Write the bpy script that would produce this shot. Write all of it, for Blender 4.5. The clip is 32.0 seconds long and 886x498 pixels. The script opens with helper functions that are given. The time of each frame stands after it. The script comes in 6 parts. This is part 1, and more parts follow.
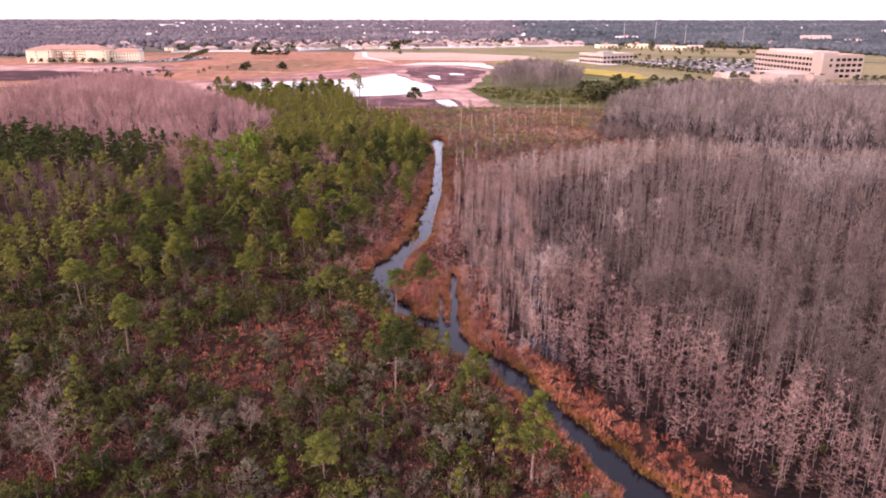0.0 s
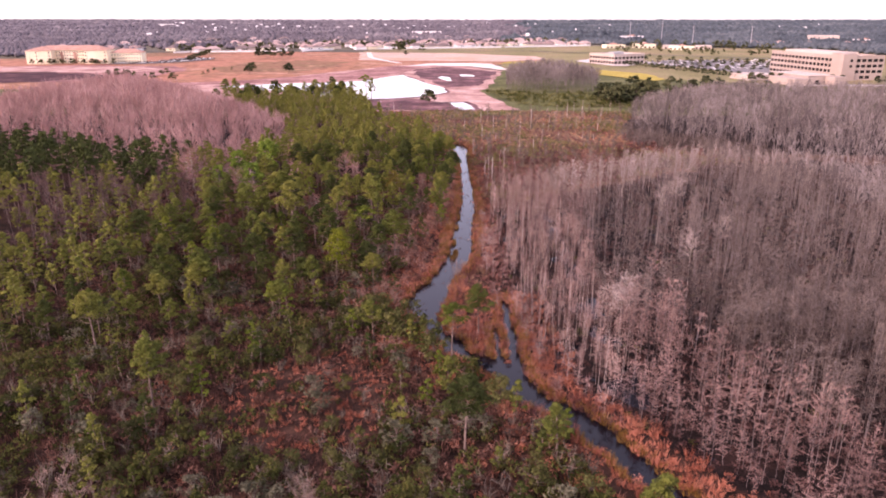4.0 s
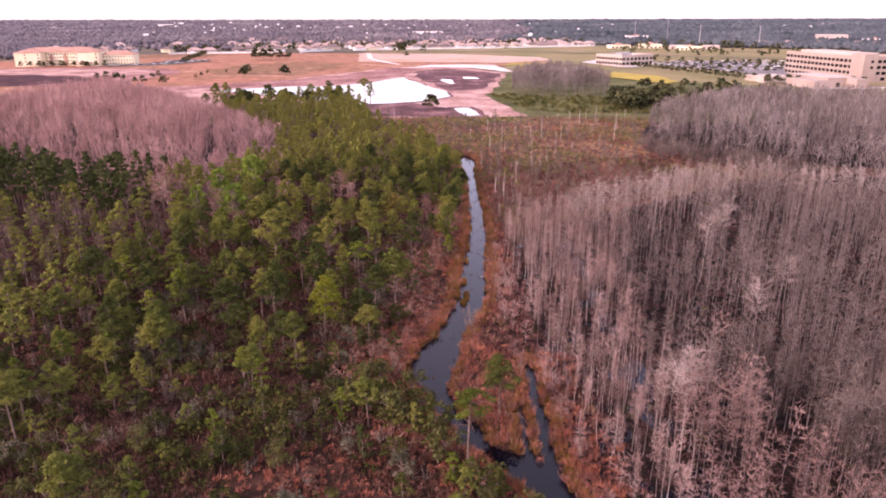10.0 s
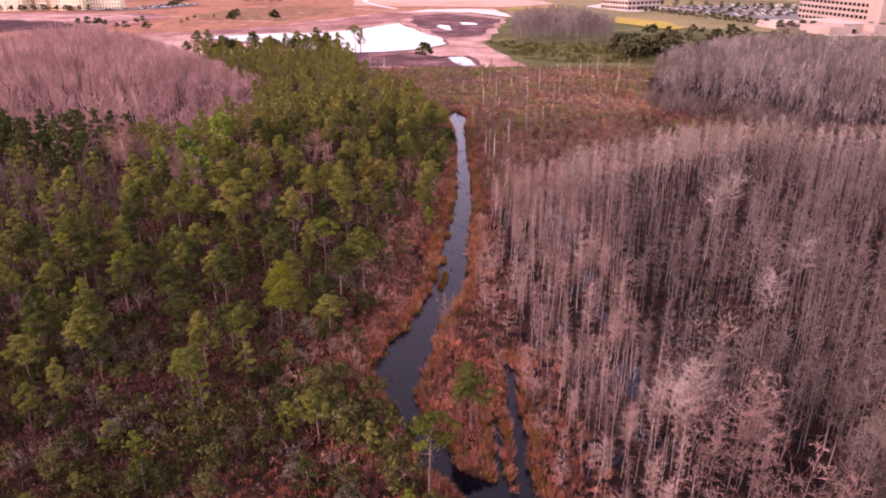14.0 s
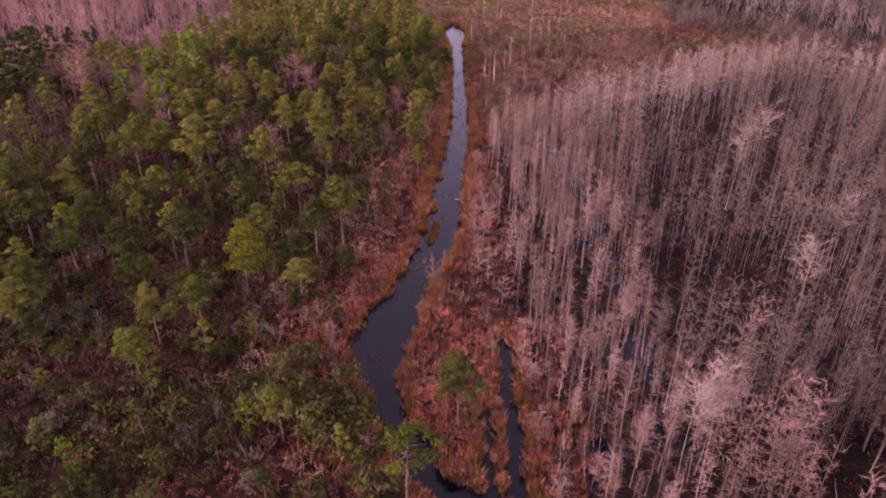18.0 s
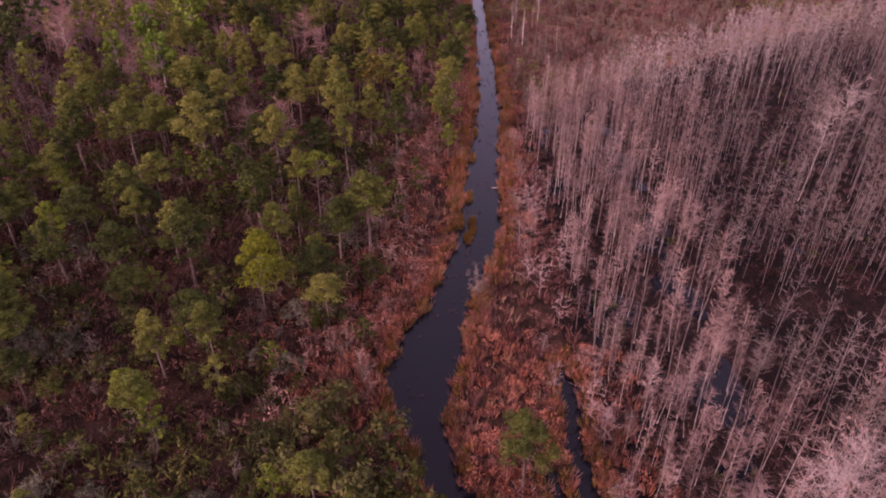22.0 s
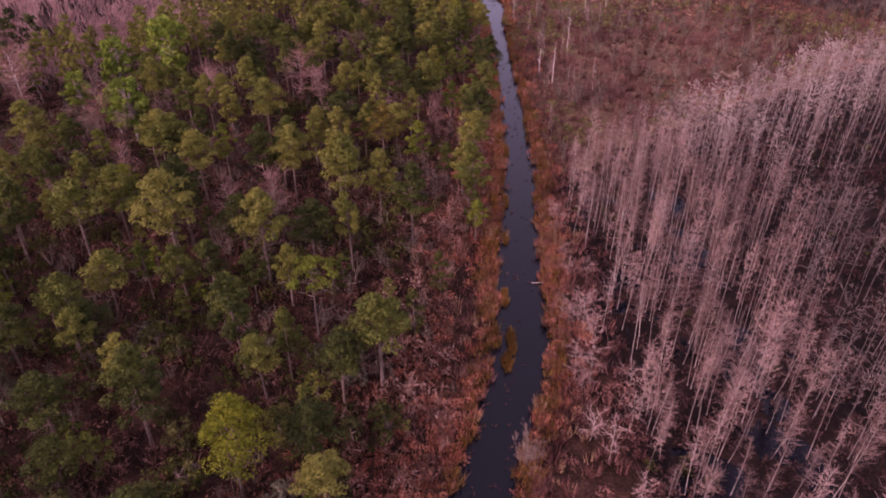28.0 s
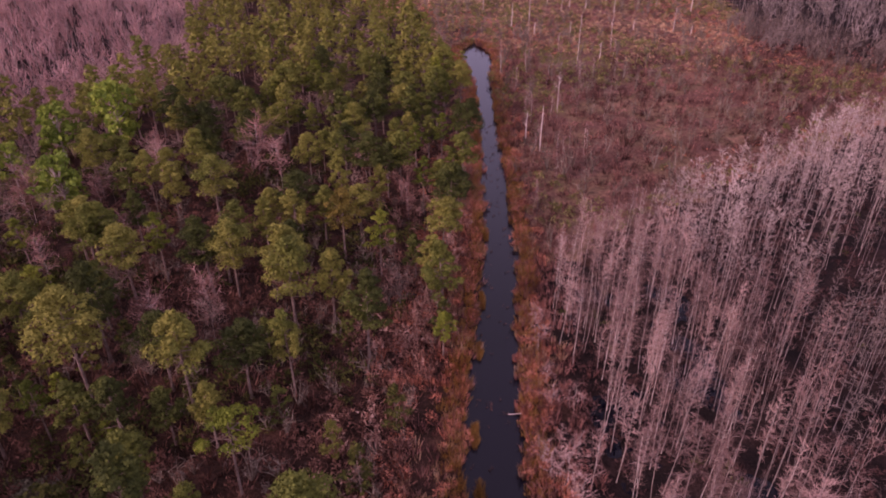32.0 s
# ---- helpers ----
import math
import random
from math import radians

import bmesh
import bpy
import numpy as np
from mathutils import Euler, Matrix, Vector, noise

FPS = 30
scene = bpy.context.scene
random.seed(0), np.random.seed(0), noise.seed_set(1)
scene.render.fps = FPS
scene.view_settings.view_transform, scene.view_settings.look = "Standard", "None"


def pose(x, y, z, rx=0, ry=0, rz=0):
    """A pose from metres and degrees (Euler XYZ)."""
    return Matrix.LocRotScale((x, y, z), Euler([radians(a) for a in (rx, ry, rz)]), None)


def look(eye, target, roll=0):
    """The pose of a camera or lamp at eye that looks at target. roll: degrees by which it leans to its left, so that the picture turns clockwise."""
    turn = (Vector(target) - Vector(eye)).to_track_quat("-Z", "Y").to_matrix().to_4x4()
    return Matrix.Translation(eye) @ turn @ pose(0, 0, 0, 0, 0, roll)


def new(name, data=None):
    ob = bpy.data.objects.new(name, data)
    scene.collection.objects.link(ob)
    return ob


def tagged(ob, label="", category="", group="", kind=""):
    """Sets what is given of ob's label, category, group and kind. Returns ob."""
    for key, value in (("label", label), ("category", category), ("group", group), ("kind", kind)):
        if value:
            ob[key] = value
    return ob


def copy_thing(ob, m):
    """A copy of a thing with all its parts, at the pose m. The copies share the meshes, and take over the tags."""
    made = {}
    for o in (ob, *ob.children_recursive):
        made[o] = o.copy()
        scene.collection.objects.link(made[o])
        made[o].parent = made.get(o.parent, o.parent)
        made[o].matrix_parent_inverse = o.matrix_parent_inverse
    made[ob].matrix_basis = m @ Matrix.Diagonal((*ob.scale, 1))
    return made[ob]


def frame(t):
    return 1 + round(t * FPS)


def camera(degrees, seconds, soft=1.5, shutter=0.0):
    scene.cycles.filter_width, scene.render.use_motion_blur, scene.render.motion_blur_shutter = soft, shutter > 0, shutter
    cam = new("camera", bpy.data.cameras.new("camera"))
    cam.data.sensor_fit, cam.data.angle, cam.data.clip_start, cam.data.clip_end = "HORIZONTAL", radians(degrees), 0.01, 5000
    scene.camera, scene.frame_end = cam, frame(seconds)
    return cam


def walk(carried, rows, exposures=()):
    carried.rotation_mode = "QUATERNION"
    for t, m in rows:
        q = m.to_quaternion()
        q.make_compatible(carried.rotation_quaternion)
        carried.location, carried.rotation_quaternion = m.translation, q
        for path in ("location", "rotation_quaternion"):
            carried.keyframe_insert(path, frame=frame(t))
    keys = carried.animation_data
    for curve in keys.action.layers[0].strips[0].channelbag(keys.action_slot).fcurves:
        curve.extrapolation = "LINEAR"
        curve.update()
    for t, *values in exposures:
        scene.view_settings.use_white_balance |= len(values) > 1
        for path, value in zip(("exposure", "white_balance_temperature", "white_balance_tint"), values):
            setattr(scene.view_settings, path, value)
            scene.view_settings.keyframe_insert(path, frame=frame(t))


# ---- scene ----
cam = camera(65.0, 32.0, 1.88)
METRES, EYE, TILT, LEAN, TURN = 140.0, 55.3, 0.55, 0.0, 0.0
ROWS = [
    (0.0, 0.0, 0.0, 0.0, 0.02, -19.24, -0.05),
    (0.5, -0.0112, 0.0128, 0.0, 0.0, -19.24, -0.07),
    (1.0, -0.0221, 0.0259, 0.0001, -0.01, -19.23, -0.08),
    (1.5, -0.0327, 0.0391, 0.0002, -0.02, -19.23, -0.08),
    (2.0, -0.0426, 0.0529, 0.0003, -0.02, -19.24, -0.07),
    (2.5, -0.0515, 0.0669, 0.0003, -0.02, -19.25, -0.04),
    (3.0, -0.0594, 0.0814, 0.0005, -0.02, -19.25, -0.04),
    (3.5, -0.0664, 0.0962, 0.0004, -0.04, -19.26, -0.04),
    (5.5, -0.0858, 0.159, -0.0015, -0.12, -19.28, 0.03),
    (6.0, -0.0886, 0.1747, -0.0011, -0.12, -19.3, 0.04),
    (6.5, -0.0905, 0.1907, -0.0008, -0.11, -19.29, 0.07),
    (7.0, -0.0914, 0.2066, -0.0005, -0.1, -19.3, 0.08),
    (7.5, -0.0915, 0.2225, -0.0002, -0.09, -19.29, 0.09),
    (8.0, -0.0909, 0.2388, -0.0002, -0.08, -19.29, 0.1),
    (8.5, -0.0901, 0.2547, 0.0001, -0.08, -19.3, 0.11),
    (9.0, -0.0886, 0.2707, 0.0002, -0.07, -19.29, 0.1),
    (9.5, -0.0864, 0.2865, 0.0, -0.05, -19.29, 0.1),
    (10.0, -0.0837, 0.3022, -0.0005, -0.03, -19.29, 0.1),
    (10.5, -0.0805, 0.3176, -0.0011, -0.01, -19.29, 0.09),
    (11.0, -0.0768, 0.3322, -0.001, 0.02, -19.3, 0.09),
    (11.5, -0.0729, 0.3461, -0.0007, 0.02, -19.55, 0.09),
    (12.0, -0.0685, 0.3603, -0.0006, 0.04, -19.95, 0.1),
    (12.5, -0.0642, 0.3741, -0.0004, 0.05, -20.85, 0.07),
    (13.0, -0.0593, 0.3877, -0.0002, 0.07, -21.75, 0.1),
    (13.5, -0.0542, 0.401, 0.0003, 0.13, -22.68, 0.07),
    (14.0, -0.0489, 0.4143, 0.0005, 0.17, -23.58, 0.1),
    (14.5, -0.0441, 0.4276, 0.0012, 0.2, -24.52, 0.08),
    (16.5, -0.033, 0.4831, 0.0009, 0.32, -28.14, 0.02),
    (17.0, -0.0326, 0.4973, 0.0003, 0.36, -29.06, 0.03),
    (17.5, -0.0334, 0.5115, -0.0002, 0.37, -29.99, 0.01),
    (18.0, -0.0352, 0.526, -0.0003, 0.37, -30.94, 0.01),
    (18.5, -0.0382, 0.5404, 0.0001, 0.36, -31.91, 0.01),
    (19.0, -0.0423, 0.5545, -0.001, 0.37, -32.83, -0.06),
    (19.5, -0.0473, 0.5688, -0.0011, 0.35, -33.83, -0.1),
    (20.0, -0.0531, 0.5828, -0.0022, 0.32, -34.81, -0.13),
    (20.5, -0.0594, 0.5972, -0.0026, 0.3, -35.28, -0.17),
    (21.0, -0.0656, 0.6111, -0.0033, 0.31, -35.31, -0.19),
    (21.5, -0.072, 0.6251, -0.0042, 0.31, -35.3, -0.19),
    (22.0, -0.0785, 0.6396, -0.0041, 0.3, -35.34, -0.22),
    (22.5, -0.0848, 0.6538, -0.0049, 0.32, -35.31, -0.27),
    (23.0, -0.0896, 0.6689, -0.0055, 0.33, -35.33, -0.21),
    (23.5, -0.0938, 0.684, -0.0059, 0.36, -35.35, -0.16),
    (24.0, -0.0977, 0.6991, -0.0064, 0.38, -35.35, -0.16),
    (24.5, -0.1016, 0.7145, -0.007, 0.35, -35.34, -0.18),
    (25.0, -0.1039, 0.7301, -0.0072, 0.38, -35.36, -0.18),
    (25.5, -0.1059, 0.7457, -0.0078, 0.38, -35.35, -0.18),
    (27.5, -0.1049, 0.8107, -0.0117, 0.42, -35.33, -0.06),
    (28.0, -0.1027, 0.8261, -0.0126, 0.43, -35.32, -0.04),
    (28.5, -0.1006, 0.8415, -0.0133, 0.41, -35.33, -0.05),
    (29.0, -0.0979, 0.8568, -0.0139, 0.4, -35.33, -0.04),
    (29.5, -0.0944, 0.8721, -0.0141, 0.41, -35.34, -0.04),
    (30.0, -0.0906, 0.8877, -0.0143, 0.42, -35.11, -0.06),
    (30.5, -0.0862, 0.9031, -0.0137, 0.43, -34.56, -0.04),
    (31.0, -0.0819, 0.9188, -0.0128, 0.41, -34.01, -0.03),
    (31.5, -0.0766, 0.9345, -0.0119, 0.44, -33.47, 0.0),
    (32.0, -0.0716, 0.9503, -0.0108, 0.45, -32.9, 0.02),
]
EXPOSURES = [(0.0, 1.02, 7100, 44), (10.0, 0.96, 7100, 47), (14.0, 0.84, 7550, 62), (20.0, 0.54, 7400, 69), (32.0, 0.46, 7150, 72)]
walk(cam, [(t, pose(0, 0, EYE, TILT, LEAN, TURN) @ pose(METRES * x, METRES * y, METRES * z, 90 + pitch, roll, yaw)) for t, x, y, z, yaw, pitch, roll in ROWS], EXPOSURES)

SEED = np.random.default_rng(7)

# ------------------------------------------------------------------ world, sun
SUN_ELEV, SUN_AZ = 30.0, 238.0          # degrees; azimuth clockwise from +y
world = bpy.data.worlds.new("overcast_sky")
scene.world = world
world.use_nodes = True
wt = world.node_tree
sky = wt.nodes.new("ShaderNodeTexSky")
sky.sky_type = 'NISHITA'
sky.sun_disc = False
sky.sun_elevation, sky.sun_rotation = radians(SUN_ELEV), radians(SUN_AZ)
sky.air_density, sky.dust_density, sky.ozone_density = 1.0, 1.5, 1.0
bg = wt.nodes["Background"]
bg.inputs[1].default_value = 0.12
cloud = wt.nodes.new("ShaderNodeBackground")          # the even cloud sheet over the clear sky
cloud.inputs[0].default_value, cloud.inputs[1].default_value = (0.92, 0.94, 1.0, 1), 0.44
both = wt.nodes.new("ShaderNodeAddShader")
wt.links.new(sky.outputs[0], bg.inputs[0])
wt.links.new(bg.outputs[0], both.inputs[0])
wt.links.new(cloud.outputs[0], both.inputs[1])
wt.links.new(both.outputs[0], wt.nodes["World Output"].inputs[0])
sun = new("sun", bpy.data.lights.new("sun", 'SUN'))
sun.data.energy, sun.data.angle, sun.data.color = 1.7, radians(14), (1.0, 0.88, 0.80)
_az, _el = radians(SUN_AZ), radians(SUN_ELEV)
_to = Vector((math.sin(_az) * math.cos(_el), math.cos(_az) * math.cos(_el), math.sin(_el)))
sun.matrix_world = look(_to * 100, (0, 0, 0))


# ------------------------------------------------------------------ materials
def mat(name, colors, rough=0.8, scale=0.3, detail=5.0, fine=6.0, fine_amt=0.35, bump=0.0, bump_scale=8.0,
        rand=0.0, island=0.0, translucent=0.0, metal=0.0, spec=0.1, stops=None):
    """A noise-mixed surface: colours over a large noise, darkened and lightened by a fine one, varied per object and per piece."""
    m = bpy.data.materials.new(name)
    m.use_nodes = True
    nt = m.node_tree
    N, L = nt.nodes, nt.links
    b = N["Principled BSDF"]
    b.inputs["Roughness"].default_value = rough
    b.inputs["Metallic"].default_value = metal
    b.inputs["Specular IOR Level"].default_value = spec
    geo = N.new("ShaderNodeNewGeometry")
    n1 = N.new("ShaderNodeTexNoise")
    n1.inputs["Scale"].default_value, n1.inputs["Detail"].default_value = scale, detail
    L.new(geo.outputs["Position"], n1.inputs["Vector"])
    fac = n1.outputs["Fac"]
    if rand or island:
        add = N.new("ShaderNodeMath"); add.operation = 'MULTIPLY_ADD'
        oi = N.new("ShaderNodeObjectInfo")
        L.new(oi.outputs["Random"], add.inputs[0])
        add.inputs[1].default_value = rand
        L.new(fac, add.inputs[2])
        add2 = N.new("ShaderNodeMath"); add2.operation = 'MULTIPLY_ADD'
        L.new(geo.outputs["Random Per Island"], add2.inputs[0])
        add2.inputs[1].default_value = island
        L.new(add.outputs[0], add2.inputs[2])
        sub = N.new("ShaderNodeMath"); sub.operation = 'SUBTRACT'
        L.new(add2.outputs[0], sub.inputs[0])
        sub.inputs[1].default_value = (rand + island) / 2
        fac = sub.outputs[0]
    ramp = N.new("ShaderNodeValToRGB")
    el = ramp.color_ramp.elements
    k = len(colors)
    pos = stops or [0.3 + 0.4 * i / max(1, k - 1) for i in range(k)]
    while len(el) < k:
        el.new(0.5)
    for e, c, q in zip(el, colors, pos):
        e.position, e.color = q, (*c, 1)
    L.new(fac, ramp.inputs[0])
    col = ramp.outputs[0]
    if fine_amt:
        n2 = N.new("ShaderNodeTexNoise")
        n2.inputs["Scale"].default_value, n2.inputs["Detail"].default_value = fine, 3.0
        L.new(geo.outputs["Position"], n2.inputs["Vector"])
        mr = N.new("ShaderNodeMapRange")
        mr.inputs[1].default_value, mr.inputs[2].default_value = 0.3, 0.7
        mr.inputs[3].default_value, mr.inputs[4].default_value = 1 - fine_amt, 1 + fine_amt
        L.new(n2.outputs["Fac"], mr.inputs[0])
        vm = N.new("ShaderNodeVectorMath"); vm.operation = 'SCALE'
        L.new(col, vm.inputs[0]); L.new(mr.outputs[0], vm.inputs["Scale"])
        col = vm.outputs[0]
    L.new(col, b.inputs["Base Color"])
    if bump:
        n3 = N.new("ShaderNodeTexNoise")
        n3.inputs["Scale"].default_value, n3.inputs["Detail"].default_value = bump_scale, 4.0
        L.new(geo.outputs["Position"], n3.inputs["Vector"])
        bp = N.new("ShaderNodeBump")
        bp.inputs["Strength"].default_value, bp.inputs["Distance"].default_value = min(1, bump), 0.15
        L.new(n3.outputs["Fac"], bp.inputs["Height"])
        L.new(bp.outputs[0], b.inputs["Normal"])
    if translucent:
        tr = N.new("ShaderNodeBsdfTranslucent")
        L.new(col, tr.inputs[0])
        mx = N.new("ShaderNodeMixShader")
        mx.inputs[0].default_value = translucent
        L.new(b.outputs[0], mx.inputs[1]); L.new(tr.outputs[0], mx.inputs[2])
        L.new(mx.outputs[0], N["Material Output"].inputs[0])
    return m


def water_mat(name, color, rough, ripple, bump):
    m = bpy.data.materials.new(name)
    m.use_nodes = True
    N, L = m.node_tree.nodes, m.node_tree.links
    b = N["Principled BSDF"]
    b.inputs["Base Color"].default_value = (*color, 1)
    b.inputs["Roughness"].default_value = rough
    b.inputs["IOR"].default_value = 1.33
    b.inputs["Specular IOR Level"].default_value = 0.44
    geo = N.new("ShaderNodeNewGeometry")
    n = N.new("ShaderNodeTexNoise")
    n.inputs["Scale"].default_value, n.inputs["Detail"].default_value = ripple, 3.0
    L.new(geo.outputs["Position"], n.inputs["Vector"])
    bp = N.new("ShaderNodeBump")
    bp.inputs["Strength"].default_value, bp.inputs["Distance"].default_value = bump, 0.05
    L.new(n.outputs["Fac"], bp.inputs["Height"])
    L.new(bp.outputs[0], b.inputs["Normal"])
    return m


M_FLOOR = mat("leaf_litter", [(0.014, 0.008, 0.005), (0.034, 0.017, 0.012), (0.079, 0.038, 0.025)], 0.95, 0.3, 8, 3.5, 0.6, 0.8, 3)
M_MARSH = mat("marsh_grass_floor", [(0.056, 0.029, 0.022), (0.125, 0.060, 0.045), (0.119, 0.075, 0.043), (0.237, 0.119, 0.085)], 0.95, 0.07, 6, 1.5, 0.45, 0.8, 2)
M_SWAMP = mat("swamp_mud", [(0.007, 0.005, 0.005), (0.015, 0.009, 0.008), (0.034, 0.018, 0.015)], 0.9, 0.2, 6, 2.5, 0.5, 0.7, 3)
M_WATER = water_mat("creek_water", (0.002, 0.002, 0.005), 0.04, 1.2, 0.05)
# whitish base colour stands in for the bright sky's reflection on pond and puddles
M_PONDW = water_mat("sky_whitened_water", (0.42, 0.40, 0.40), 0.05, 0.4, 0.03)
M_SAND = mat("graded_sand", [(0.24, 0.125, 0.105), (0.40, 0.235, 0.20), (0.54, 0.37, 0.32)], 0.95, 0.045, 9, 0.4, 0.25, 0.3, 0.5)
M_MUD = mat("dark_wet_earth", [(0.06, 0.027, 0.03), (0.125, 0.058, 0.06), (0.27, 0.14, 0.135)], 0.85, 0.05, 8, 0.3, 0.4, 0.4, 0.5)
M_DARKE = mat("dark_maroon_earth", [(0.035, 0.014, 0.016), (0.065, 0.028, 0.031), (0.12, 0.055, 0.056)], 0.95, 0.05, 8, 0.3, 0.35)
M_REDE = mat("reddish_graded_earth", [(0.16, 0.07, 0.065), (0.28, 0.14, 0.125), (0.40, 0.23, 0.20)], 0.95, 0.03, 8, 0.25, 0.3)
M_WSAND = mat("pale_sand", [(0.62, 0.5, 0.45), (0.75, 0.64, 0.58)], 0.95, 0.03, 5, 0.4, 0.12)
M_FIELD = mat("dry_field_grass", [(0.192, 0.092, 0.053), (0.365, 0.164, 0.106), (0.265, 0.132, 0.075), (0.475, 0.256, 0.182)], 0.95, 0.016, 9, 0.12, 0.35)
M_FIELD2 = mat("brown_field_grass", [(0.15, 0.075, 0.045), (0.25, 0.125, 0.075), (0.19, 0.115, 0.06), (0.34, 0.19, 0.12)], 0.95, 0.03, 9, 0.12, 0.35)
M_PALEF = mat("pale_cleared_field", [(0.42, 0.28, 0.22), (0.50, 0.35, 0.28), (0.40, 0.27, 0.17)], 0.95, 0.01, 6, 0.2, 0.15)
M_GREENF = mat("dull_green_field", [(0.15, 0.14, 0.06), (0.22, 0.19, 0.09), (0.27, 0.19, 0.11)], 0.95, 0.012, 7, 0.3, 0.2)
M_GREEND = mat("low_green_marsh", [(0.05, 0.055, 0.02), (0.095, 0.10, 0.036), (0.15, 0.14, 0.06)], 0.95, 0.05, 6, 0.5, 0.35)
M_YELLOW = mat("yellow_meadow", [(0.30, 0.24, 0.05), (0.42, 0.32, 0.07)], 0.95, 0.03, 6, 0.4, 0.2)
M_FARG = mat("far_land", [(0.080, 0.077, 0.056), (0.128, 0.112, 0.080), (0.192, 0.160, 0.112)], 0.95, 0.004, 6, 0.05, 0.3)
M_ASPH = mat("asphalt", [(0.07, 0.065, 0.065), (0.12, 0.11, 0.11)], 0.9, 0.05, 5, 0.5, 0.2)
M_LOT = mat("weathered_asphalt", [(0.15, 0.14, 0.138), (0.22, 0.205, 0.20)], 0.9, 0.05, 5, 0.5, 0.2)
M_CONC = mat("pale_concrete", [(0.5, 0.44, 0.40), (0.6, 0.54, 0.5)], 0.85, 0.05, 4, 0.5, 0.1)

M_NEEDLE = mat("pine_needles", [(0.042, 0.054, 0.015), (0.082, 0.097, 0.022), (0.123, 0.138, 0.029), (0.172, 0.169, 0.038)], 0.85, 0.10, 3, 2.0, 0.3, rand=0.5, island=0.15, translucent=0.2)
M_NEEDLED = mat("dark_pine_needles", [(0.018, 0.028, 0.010), (0.036, 0.048, 0.015), (0.060, 0.072, 0.021)], 0.85, 0.10, 3, 2.0, 0.3, rand=0.3, island=0.2, translucent=0.1)
M_NEEDLE2 = mat("bright_pine_needles", [(0.11, 0.130, 0.014), (0.185, 0.20, 0.020), (0.27, 0.255, 0.030)], 0.85, 0.3, 3, 2.0, 0.3, rand=0.2, island=0.25, translucent=0.25)
M_NEEDLER = mat("rusty_pine_needles", [(0.075, 0.062, 0.016), (0.145, 0.115, 0.024), (0.22, 0.165, 0.036)], 0.85, 0.3, 3, 2.0, 0.3, island=0.3, translucent=0.2)
M_NEEDLE3 = mat("fresh_pine_needles", [(0.058, 0.080, 0.013), (0.110, 0.140, 0.019), (0.17, 0.19, 0.028)], 0.85, 0.2, 3, 2.0, 0.3, rand=0.35, island=0.2, translucent=0.2)
M_LEAF = mat("fresh_green_leaves", [(0.090, 0.139, 0.022), (0.162, 0.233, 0.033), (0.260, 0.316, 0.055)], 0.7, 0.4, 3, 3.0, 0.3, rand=0.3, island=0.3, translucent=0.3)
M_GREYG = mat("grey_green_leaves", [(0.06, 0.058, 0.034), (0.105, 0.098, 0.06), (0.16, 0.147, 0.096)], 0.85, 0.3, 4, 3, 0.3, rand=0.3, island=0.4, translucent=0.2)
M_PBARK = mat("pine_bark", [(0.121, 0.084, 0.069), (0.255, 0.182, 0.153)], 0.95, 1.5, 4, 8, 0.35, 0.5, 10, rand=0.3)
M_CBARK = mat("cypress_bark", [(0.274, 0.212, 0.188), (0.433, 0.356, 0.310), (0.570, 0.493, 0.434)], 0.9, 0.5, 4, 6, 0.25, 0.3, 10, rand=0.4)
# darker copy of the cypress bark, with shade put into its colour
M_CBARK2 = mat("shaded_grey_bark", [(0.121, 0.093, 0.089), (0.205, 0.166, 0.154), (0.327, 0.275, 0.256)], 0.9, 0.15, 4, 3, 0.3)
M_CTWIG = mat("cypress_twigs", [(0.124, 0.075, 0.066), (0.260, 0.161, 0.139), (0.414, 0.273, 0.236)], 0.9, 0.10, 4, 0.35, 0.3, rand=0.6, island=0.25, translucent=0.15)
# greyer trees east of rosy_line, their shade put into this darker colour
M_GTWIG = mat("shaded_grey_twigs", [(0.047, 0.033, 0.029), (0.105, 0.077, 0.066), (0.205, 0.159, 0.137)], 0.9, 0.08, 4, 0.35, 0.3, rand=0.3, island=0.35, translucent=0.1)
M_WTWIG = mat("pale_cypress_twigs", [(0.218, 0.163, 0.146), (0.368, 0.285, 0.254), (0.517, 0.420, 0.373)], 0.9, 0.08, 4, 0.35, 0.3, island=0.35, translucent=0.15)
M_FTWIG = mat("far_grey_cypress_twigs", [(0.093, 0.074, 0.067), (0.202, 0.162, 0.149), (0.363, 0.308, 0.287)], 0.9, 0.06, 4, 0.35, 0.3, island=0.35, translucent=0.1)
M_PTWIG = mat("rosy_cypress_twigs", [(0.310, 0.173, 0.157), (0.456, 0.274, 0.249), (0.563, 0.365, 0.327)], 0.9, 0.06, 4, 0.3, 0.25, rand=0.3, island=0.25, translucent=0.15)
M_RTWIG = mat("dull_red_twigs", [(0.188, 0.094, 0.077), (0.325, 0.173, 0.144), (0.463, 0.275, 0.237)], 0.9, 0.2, 4, 0.5, 0.3, rand=0.3, island=0.3, translucent=0.15)
M_SNAG = mat("bleached_dead_wood", [(0.42, 0.33, 0.29), (0.62, 0.52, 0.46)], 0.9, 1.0, 4, 6, 0.2, rand=0.3)
M_PALEBARK = mat("pale_grey_bark", [(0.187, 0.140, 0.115), (0.306, 0.242, 0.204)], 0.9, 1.0, 4, 6, 0.25, 0.3, 10)
M_BTWIG = mat("brown_twigs", [(0.110, 0.068, 0.053), (0.198, 0.130, 0.101), (0.308, 0.215, 0.171)], 0.9, 0.3, 4, 3, 0.25, island=0.4)
